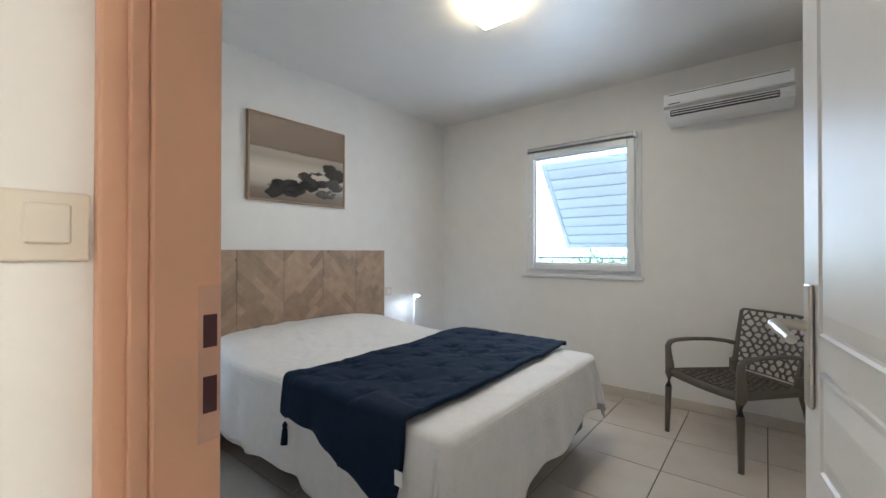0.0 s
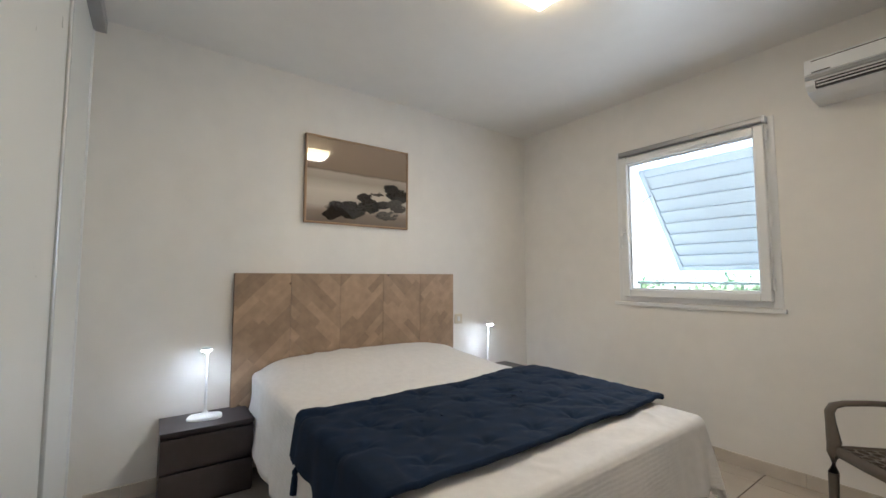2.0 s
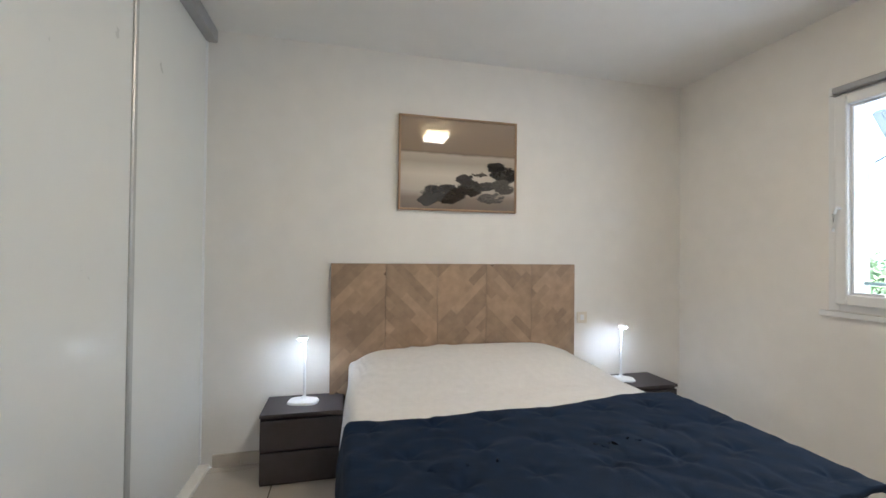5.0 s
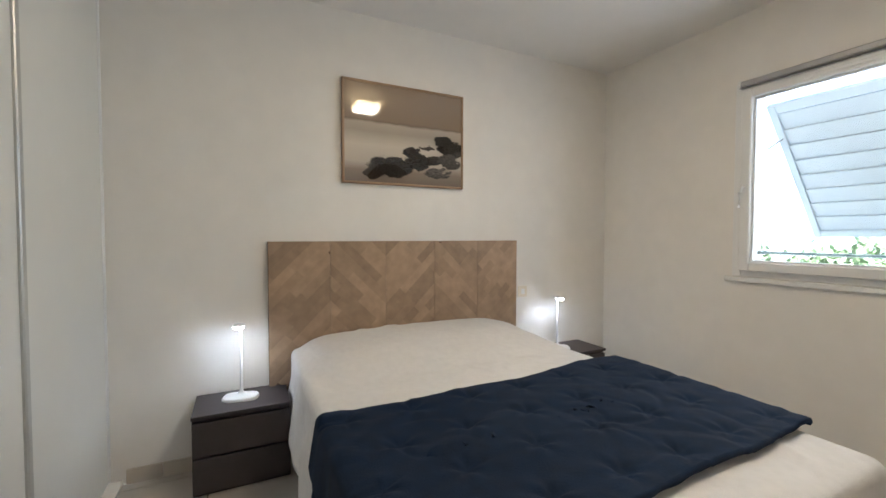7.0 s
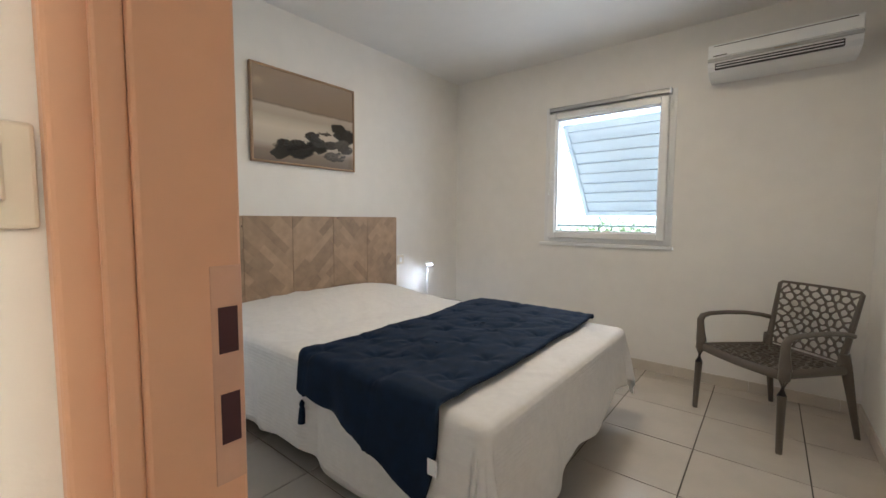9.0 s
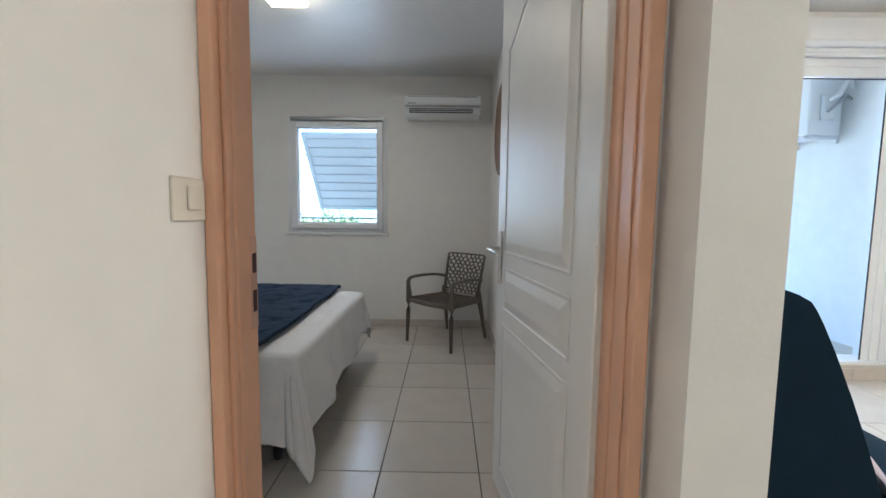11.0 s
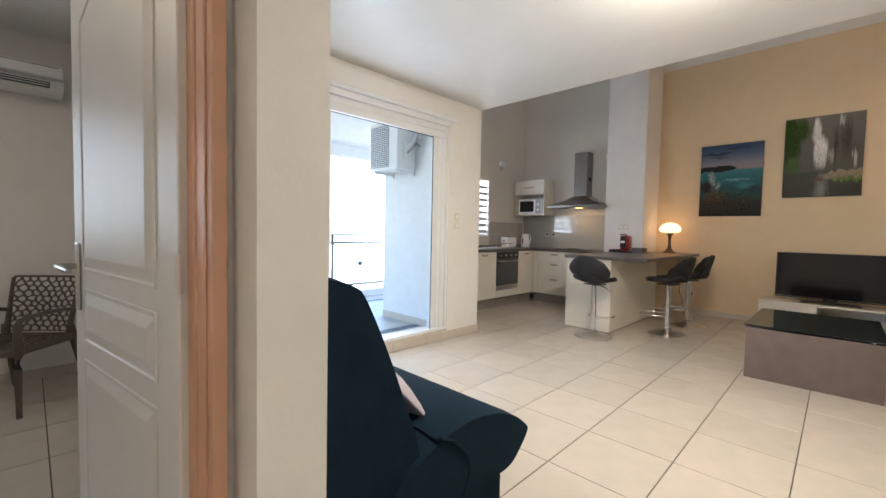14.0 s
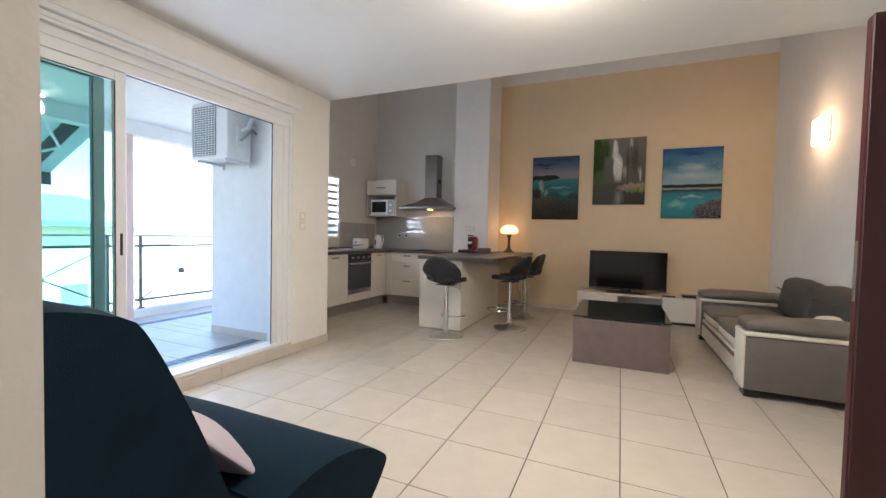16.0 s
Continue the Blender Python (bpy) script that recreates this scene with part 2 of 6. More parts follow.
def part(name, bm, material, parent=None, label="", smooth=False, kind="", category=""):
    me = bpy.data.meshes.new(name)
    off = root_place(parent)
    if off.length:
        bmesh.ops.translate(bm, vec=-off, verts=bm.verts)
    bmesh.ops.recalc_face_normals(bm, faces=bm.faces)
    if smooth:
        for f in bm.faces:
            f.smooth = True
    bm.to_mesh(me)
    bm.free()
    me.materials.append(material)
    if smooth:
        me.set_sharp_from_angle(angle=radians(40))
    ob = new(name, me)
    ob.parent = parent
    return tagged(ob, label, category, "", kind)


def thing(name, at, label, category, group="", kind=""):
    ob = new(name)
    ob.location = at
    ob.empty_display_size = 0.1
    return tagged(ob, label, category, group, kind)


def wall(name, boxes, material, label="", parent=None):
    bm = bmesh.new()
    for b in boxes:
        bx(bm, *b)
    return part(name, bm, material, parent, label, kind="structure")


# ---- structure ----
CZ, CB, TOP = 2.575, 2.535, 4.4
wall("wall_bedroom_head", [(-2.45, -2.33, -0.5, 3.72, 0, 2.7)], PLASTER)
wall("wall_bedroom_window", [(-2.33, -1.29, 3.513, 3.713, 0, 2.7), (-0.37, 0.825, 3.513, 3.713, 0, 2.7), (-1.29, -0.37, 3.513, 3.713, 0, 1.0), (-1.29, -0.37, 3.513, 3.713, 2.09, 2.7)], PLASTER)
wall("wall_partition", [(0.71, 0.825, 0.3, 3.513, 0, 2.7), (0.684, 0.835, 0.03, 0.16, 0, 2.7), (0.665, 0.835, 0.16, 0.3, 0, 2.7)], PLASTER)
wall("wall_hall", [(-0.32, -0.213, -2.49, 0.29, 0, 2.7), (-0.48, -0.32, 0.14, 0.29, 0, 2.7)], PLASTER)
wall("wall_over_door", [(-0.213, 0.665, 0.16, 0.3, 2.1, 2.7)], PLASTER)
wall("wall_closet_back", [(-2.33, -0.32, -0.5, -0.4, 0, 2.7)], PLASTER)
wall("wall_balcony_west", [(0.825, 1.05, 2.265, 2.465, 0, 2.7)], PLASTER)
wall("wall_balcony_east", [(3.55, 4.07, 2.265, 2.465, 0, 2.7)], PLASTER)
wall("wall_balcony_lintel", [(1.05, 3.55, 2.265, 2.465, 2.32, 2.7)], PLASTER)
wall("wall_balcony_sill", [(1.05, 3.55, 2.265, 2.465, 0, 0.09)], PLASTER)
wall("wall_kitchen_side", [(3.93, 4.07, 2.465, 3.8, 0, TOP)], PLASTER)
wall("wall_kitchen_window", [(4.07, 4.9, 3.6, 3.8, 0, TOP), (5.93, 7.2, 3.6, 3.8, 0, TOP), (4.9, 5.93, 3.6, 3.8, 0, 1.09), (4.9, 5.93, 3.6, 3.8, 2.07, TOP)], GREY_WALL)
wall("wall_hood", [(7.05, 7.2, 1.925, 3.6, 0, TOP)], GREY_WALL)
wall("wall_pier", [(6.8, 7.45, 1.35, 1.925, 0, TOP)], PLASTER)
wall("wall_accent", [(7.45, 7.6, -2.6, 1.35, 0, TOP)], PLASTER)
wall("wall_accent_paint", [(7.446, 7.45, -2.49, 1.35, 0, 3.74)], OCHRE)
wall("wall_south", [(-0.32, 7.45, -2.6, -2.49, 0, TOP)], PLASTER)
wall("wall_void_north", [(3.95, 4.07, -2.49, 2.265, CZ, TOP)], PLASTER)
wall("ceiling_bedroom", [(-2.33, 0.82, -0.4, 3.513, CB, CB + 0.15)], CEILING)
wall("ceiling_living", [(-0.32, 3.95, -2.49, 0.0, CZ, CZ + 0.12), (0.82, 3.95, 0.0, 2.265, CZ, CZ + 0.12)], CEILING)
wall("ceiling_void", [(3.95, 7.6, -2.6, 3.8, TOP, TOP + 0.15)], CEILING)
wall("roof", [(-2.6, 3.95, -2.6, 3.8, 2.75, 2.85)], EXTWHITE)
wall("floor", [(-2.33, 7.6, -2.6, 2.465, -0.2, -0.006), (-2.33, 0.825, 2.465, 3.8, -0.2, -0.006), (3.94, 7.6, 2.465, 3.8, -0.2, -0.006)], GROUT)


# ---- fixed parts of the bedroom ----
def frame_rect(bm, axis, at, depth, a0, a1, z0, z1, w, bevel=0.003):
    """A rectangular frame in a wall plane: axis 'y' means the wall faces along y, at..at+depth."""
    for u0, u1, v0, v1 in ((a0, a0 + w, z0, z1), (a1 - w, a1, z0, z1), (a0 + w, a1 - w, z0, z0 + w), (a0 + w, a1 - w, z1 - w, z1)):
        if axis == "y":
            bx(bm, u0, u1, at, at + depth, v0, v1, bevel)
        else:
            bx(bm, at, at + depth, u0, u1, v0, v1, bevel)
    return bm


def skirting(name, x0, x1, y0, y1, along, phase=0.0, top=0.075):
    s = thing(name, ((x0 + x1) / 2, (y0 + y1) / 2, 0), "", "", kind="structure")
    a, b = (x0, x1) if along == "x" else (y0, y1)
    cuts = [a] + [c for c in np.arange(math.floor(a / 0.45) * 0.45 + phase, b, 0.45) if a + 0.03 < c < b - 0.03] + [b]
    for c, d in zip(cuts, cuts[1:]):
        if along == "x":
            part("tile", box(c + 0.001, d - 0.001, y0, y1, 0, top, 0.002), SKIRT, s, kind="structure")
        else:
            part("tile", box(x0, x1, c + 0.001, d - 0.001, 0, top, 0.002), SKIRT, s, kind="structure")
    return s


skirting("skirting_window_wall", -2.33, 0.71, 3.503, 3.513, "x", 0.17)
skirting("skirting_head_wall", -2.33, -2.32, 0.3, 3.503, "y")
skirting("skirting_right_wall", 0.70, 0.71, 0.35, 3.503, "y")
skirting("skirting_balcony_wall", 0.85, 4.078, 2.253, 2.265, "x", 0.1, 0.085)
skirting("skirting_wall_end", 4.07, 4.08, 2.265, 3.0, "y", 0, 0.085)
skirting("skirting_accent", 7.436, 7.446, -2.48, 1.13, "y")
skirting("skirting_south", 2.75, 7.43, -2.49, -2.48, "x")

# window of the bedroom
win = thing("window_1", (-0.83, 3.5, 1.0), "white plastic bedroom window with a sill, closed", "window", kind="structure")
part("window_frame", frame_rect(bmesh.new(), "y", 3.507, 0.06, -1.345, -0.335, 0.975, 2.125, 0.05), PVC, win)
sash = part("window_sash", frame_rect(bmesh.new(), "y", 3.472, 0.055, -1.297, -0.378, 1.01, 2.075, 0.055, 0.006), PVC, win)
part("glazing_bead", frame_rect(bmesh.new(), "y", 3.5, 0.02, -1.243, -0.432, 1.064, 2.021, 0.012), PVC, win)
pane = part("pane", box(-1.235, -0.44, 3.515, 3.52, 1.07, 2.012), CLEAR, win)
pane.visible_shadow = False
part("window_sill", box(-1.38, -0.32, 3.49, 3.513, 0.945, 0.972, 0.003), PVC, win)
part("air_vent", box(-1.0, -0.68, 3.465, 3.473, 2.035, 2.055, 0.003), PVC, win)
for hz in (1.08, 1.45, 1.97):
    part("hinge", cyl(bmesh.new(), (-0.366, 3.475, hz), (-0.366, 3.475, hz + 0.07), 0.008, n=10), PVC, win, smooth=True)
bm = bmesh.new()
tube(bm, [(-1.27, 3.472, 1.50), (-1.27, 3.44, 1.50), (-1.272, 3.432, 1.47), (-1.275, 3.43, 1.38)], 0.009, 8)
part("window_handle", bm, PVC, win, smooth=True)
rail = thing("blind_rail", (-0.83, 3.5, 2.1), "grey metal roller blind rail above the bedroom window", "blind rail")
part("rail_tube", box(-1.30, -0.37, 3.45, 3.49, 2.085, 2.118, 0.006), ALU_GREY, rail)
for ex in (-1.305, -0.38):
    part("end_bracket", box(ex, ex + 0.015, 3.448, 3.507, 2.078, 2.122, 0.003), PVC, rail)
part("blind_cord", tube(bmesh.new(), [(-0.368, 3.47, 2.08), (-0.366, 3.468, 1.6), (-0.37, 3.47, 1.2)], 0.003, 5), PVC, rail)

# tilted louvre shutter outside the bedroom window
SH_TOP, SH_LOW = Vector((0, 3.74, 2.02)), Vector((0, 4.40, 1.22))
shut = thing("shutter", (-0.83, 3.74, 2.02), "white slatted top-hung shutter tilted outwards outside the bedroom window", "shutter")
# White shutter; its dimmer, cooler look is put into the colour.
SHUT_MAT = mat("dimmed_shutter_white", (0.42, 0.455, 0.48), 0.5, vary=0.03)
d = (SH_LOW - SH_TOP).normalized()
nrm = Vector((0, -d.z, d.y))
L = (SH_LOW - SH_TOP).length


def shutter_bar(name, x0, x1, s0, s1, thick, lift=0.0, tip=0.0):
    bm = box(x0, x1, s0, s1, -thick / 2, thick / 2, 0.002)
    mid = (s0 + s1) / 2
    bmesh.ops.rotate(bm, cent=(0, mid, 0), matrix=Matrix.Rotation(tip, 3, "X"), verts=bm.verts)
    for v in bm.verts:
        s, h = v.co.y, v.co.z + lift
        p = SH_TOP + d * s + nrm * h
        v.co = Vector((v.co.x, p.y, p.z))
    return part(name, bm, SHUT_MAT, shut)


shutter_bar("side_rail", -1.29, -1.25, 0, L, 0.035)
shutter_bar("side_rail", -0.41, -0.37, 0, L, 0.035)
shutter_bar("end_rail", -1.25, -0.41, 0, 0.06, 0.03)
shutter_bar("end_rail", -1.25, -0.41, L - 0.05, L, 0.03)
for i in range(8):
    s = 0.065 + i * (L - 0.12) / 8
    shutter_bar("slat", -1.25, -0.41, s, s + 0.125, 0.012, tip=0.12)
part("stay_arm", tube(bmesh.new(), [(-1.27, 3.72, 1.75), (-1.27, 3.95, 1.86)], 0.006, 6), ALU_GREY, shut)
guard = thing("guard_rail", (-0.83, 3.69, 1.1), "green grey metal bar across the bottom of the bedroom window", "guard rail")
part("bar", cyl(bmesh.new(), (-1.29, 3.68, 1.115), (-0.37, 3.68, 1.115), 0.009, n=10), RAILMETAL, guard, smooth=True)

# door frame
fr = thing("door_frame", (-0.2, 0.23, 0), "salmon painted bedroom door frame with worn strike plate", "door frame", kind="structure")
bm = bmesh.new()
bx(bm, -0.218, -0.172, 0.208, 0.293, 0, 2.105, 0.004, 2)
bx(bm, -0.212, -0.186, 0.159, 0.208, 0, 2.125, 0.004, 2)
bx(bm, -0.186, -0.176, 0.186, 0.208, 0, 2.11, 0.003, 2)
part("jamb", bm, SALMON, fr)
bm = bmesh.new()
bx(bm, 0.625, 0.665, 0.215, 0.312, 0, 2.105, 0.004, 2)
bx(bm, 0.635, 0.665, 0.13, 0.215, 0, 2.125, 0.004, 2)
bx(bm, 0.63, 0.635, 0.16, 0.215, 0, 2.11, 0.002, 2)
part("jamb", bm, SALMON, fr)
bm = bmesh.new()
bx(bm, -0.172, 0.625, 0.215, 0.293, 2.055, 2.105, 0.004, 2)
bx(bm, -0.186, 0.635, 0.145, 0.2145, 2.075, 2.125, 0.004, 2)
part("head_jamb", bm, SALMON, fr)
stp = part("strike_plate", box(-0.172, -0.1705, 0.262, 0.291, 0.905, 1.12, 0.0006), mat("painted_strike_plate", (0.6, 0.37, 0.27), 0.5, vary=0.15), fr, "worn painted strike plate")
for a, b in ((0.945, 0.995), (1.035, 1.08)):
    part("latch_hole", box(-0.1708, -0.1698, 0.268, 0.286, a, b), mat("dark_red_slot", (0.06, 0.02, 0.025), 0.7), stp, "dark latch hole")

# door leaf, built along its own x, hinge at the origin
door = thing("door_1", (0, 0, 0), "white moulded three-panel bedroom door standing open", "door", kind="structure")
bm = bmesh.new()
DW, DH, DT = 0.81, 2.04, 0.04
bx(bm, 0, DW, 0, DT, 0.008, DH, 0.003)
leaf = part("door_leaf", bm, DOORWHITE, door)


def moulding(pts, cen, name="panel_moulding"):
    """A sunk panel with a proud ogee: rings offset inwards, in the leaf's face at y=0."""
    prof = [(0.0, 0.0), (0.002, -0.004), (0.007, -0.0045), (0.011, -0.0006), (0.016, -0.0006), (0.046, -0.008), (0.051, -0.0082)]
    bm = bmesh.new()
    n = len(pts)
    rings = []
    for ins, dep in prof:
        ring = []
        for i, p in enumerate(pts):
            a, b = Vector(pts[i - 1]), Vector(pts[(i + 1) % n])
            p = Vector(p)
            e1, e2 = (p - a).normalized(), (b - p).normalized()
            n1, n2 = Vector((-e1.y, e1.x)), Vector((-e2.y, e2.x))
            off = (n1 + n2)
            off = off / max(0.3, off.dot(n1)) if off.length > 1e-6 else n1
            q = p + off * ins
            ring.append(bm.verts.new((q.x, dep - 0.0003, q.y)))
        rings.append(ring)
    for a, b in zip(rings, rings[1:]):
        for i in range(n):
            bm.faces.new((a[i], a[(i + 1) % n], b[(i + 1) % n], b[i]))
    bm.faces.new(rings[-1])
    return part(name, bm, DOORWHITE, leaf)


X0, X1 = 0.12, DW - 0.105
moulding([(X0, 0.13), (X1, 0.13), (X1, 0.738), (X0, 0.738)], None)
moulding([(X0, 0.795), (X1, 0.795), (X1, 0.968), (X0, 0.968)], None)
arch = [(X1 - (X1 - X0) * k / 12, 1.80 + 0.13 * math.sin(math.pi * k / 12) ** 1.5) for k in range(13)]
moulding([(X0, 1.022), (X1, 1.022)] + arch, None)
hx = DW - 0.05
hand = part("door_handle", box(hx - 0.02, hx + 0.02, -0.008, -0.001, 0.89, 1.11, 0.004, 2), STEEL, door, "brushed steel door handle on a long plate")
bm = bmesh.new()
tube(bm, [(hx, -0.006, 1.035), (hx, -0.045, 1.035), (hx - 0.012, -0.055, 1.036), (hx - 0.06, -0.056, 1.034), (hx - 0.125, -0.052, 1.028)], [0.01, 0.01, 0.01, 0.0095, 0.008], 10)
part("lever", bm, STEEL, hand, smooth=True)
bm = box(hx - 0.02, hx + 0.02, DT + 0.001, DT + 0.008, 0.89, 1.11, 0.004, 2)
tube(bm, [(hx, DT, 1.035), (hx, DT + 0.045, 1.035), (hx - 0.06, DT + 0.056, 1.034), (hx - 0.125, DT + 0.052, 1.028)], 0.009, 8)
part("door_handle", bm, STEEL, door, "brushed steel door handle")
for hz in (0.25, 1.02, 1.8):
    part("hinge", cyl(bmesh.new(), (-0.006, -0.004, hz), (-0.006, -0.004, hz + 0.09), 0.007, n=10), DOORWHITE, door, smooth=True)
door.matrix_basis = pose(0.607, 0.262, 0, 0, 0, 98.5) @ Matrix.Diagonal((1, -1, 1, 1))

# light switch on the hall wall
sw = thing("light_switch", (-0.22, 0.11, 1.2), "cream square light switch on the hall wall beside the bedroom door", "light switch")
part("switch_plate", box(-0.213, -0.205, 0.062, 0.156, 1.156, 1.236, 0.003, 2), CREAM, sw)
part("rocker", box(-0.2045, -0.200, 0.098, 0.138, 1.176, 1.222, 0.002), CREAM, sw)

# closet
cl = thing("closet", (-1.4, 0.24, 0), "white sliding-door closet beside the bedroom head wall, closed", "closet")
CLOSET = mat("white_closet_panel", (0.74, 0.75, 0.73), 0.3, vary=0.01, spec=0.5)
d1 = part("sliding_door", box(-2.325, -1.375, 0.215, 0.235, 0.03, 2.46, 0.002), CLOSET, cl)
d2 = part("sliding_door", box(-1.455, -0.48, 0.245, 0.265, 0.03, 2.46, 0.002), CLOSET, cl)
part("edge_profile", box(-1.46, -1.432, 0.243, 0.275, 0.03, 2.46, 0.004), mat("closet_edge_metal", (0.5, 0.51, 0.5), 0.35, metal=0.4), d2)
part("edge_profile", box(-2.328, -2.305, 0.213, 0.242, 0.03, 2.46, 0.004), PVC, d1)
part("top_track", box(-2.328, -0.48, 0.2, 0.29, 2.46, 2.534, 0.003), ALU_GREY, cl, "grey aluminium top track")
part("floor_track", box(-2.318, -0.48, 0.2, 0.29, 0.0, 0.028, 0.003), WHITE_LAC, cl)

# indoor air conditioner
ac = thing("air_conditioner", (0.22, 3.4, 2.2), "white wall-mounted split air conditioner above the bedroom chair", "air conditioner")
bm = bmesh.new()
prof = [(3.51, 2.10), (3.36, 2.10), (3.275, 2.115), (3.252, 2.14), (3.246, 2.17), (3.24, 2.24), (3.25, 2.262), (3.28, 2.276), (3.51, 2.276)]
L_, R_ = [bm.verts.new((-0.13, y, z)) for y, z in prof], [bm.verts.new((0.573, y, z)) for y, z in prof]
bm.faces.new(L_)
bm.faces.new(R_[::-1])
for i in range(len(prof)):
    bm.faces.new((L_[i], L_[(i + 1) % len(prof)], R_[(i + 1) % len(prof)], R_[i]))
part("housing", bm, PVC, ac)
part("front_panel", box(-0.128, 0.571, 3.233, 3.242, 2.19, 2.27, 0.004), PVC, ac)
part("trim_strip", box(-0.129, 0.572, 3.234, 3.25, 2.167, 2.186, 0.002), mat("grey_strip", (0.45, 0.45, 0.46), 0.4), ac, "grey trim strip")
part("top_line", box(-0.1, 0.545, 3.2315, 3.234, 2.256, 2.26), DARKGREY, ac)
part("outlet", box(-0.09, 0.50, 3.238, 3.262, 2.118, 2.155, 0.002), DARKGREY, ac, "dark air outlet")
for k in range(2):
    part("louvre", box(-0.085, 0.495, 3.232, 3.242, 2.124 + 0.016 * k, 2.129 + 0.016 * k, 0.001), PVC, ac)
part("badge", box(0.20, 0.30, 3.2325, 3.2345, 2.172, 2.18), BRASS, ac)
part("label_bar", box(-0.10, -0.03, 3.2315, 3.2335, 2.196, 2.202), DARKGREY, ac)

# ceiling lamp of the bedroom
def square_lamp(x, y, top, label):
    lamp = thing("ceiling_lamp", (x, y, top - 0.03), label, "ceiling lamp")
    part("base", box(x - 0.11, x + 0.11, y - 0.11, y + 0.11, top - 0.03, top, 0.01, 2), PVC, lamp)
    part("diffuser", box(x - 0.12, x + 0.12, y - 0.12, y + 0.12, top - 0.07, top - 0.0305, 0.018, 3), OPAL, lamp, "glowing opal diffuser", smooth=True)
    return lamp


square_lamp(-0.74, 1.93, 2.535, "square ceiling lamp with glowing opal cover over the bed")
square_lamp(2.65, -0.25, 2.575, "square ceiling lamp with glowing opal cover in the living room")

# wall socket at the head of the bed
sk = thing("wall_socket", (-2.325, 2.675, 0.8), "cream wall switch beside the headboard", "wall switch")
part("switch_plate", box(-2.33, -2.322, 2.635, 2.715, 0.765, 0.845, 0.003), CREAM, sk)
part("rocker", box(-2.3215, -2.318, 2.66, 2.69, 0.785, 0.825, 0.001), PVC, sk)

# mirror on the right wall
mir = thing("mirror", (0.70, 2.68, 1.85), "round wall mirror with a brown wooden rim on the bedroom wall", "mirror")
bm = bmesh.new()
lathe(bm, 0, 0, [(0.33, 0), (0.36, 0), (0.36, 0.018), (0.345, 0.024), (0.33, 0.02)], 40)
for v in bm.verts:
    v.co = Vector((0.708 - v.co.z, 2.66 + v.co.x, 1.85 + v.co.y))
part("rim", bm, mat("brown_wood_rim", (0.2, 0.11, 0.06), 0.5, vary=0.1), mir, smooth=True)
bm = bmesh.new()
lathe(bm, 0, 0, [(0.328, 0.002), (0.328, 0.012)], 40)
for v in bm.verts:
    v.co = Vector((0.708 - v.co.z, 2.66 + v.co.x, 1.85 + v.co.y))
part("mirror_glass", bm, mat("mirror_silver", (0.9, 0.9, 0.9), 0.02, metal=1.0, vary=0.0), mir)


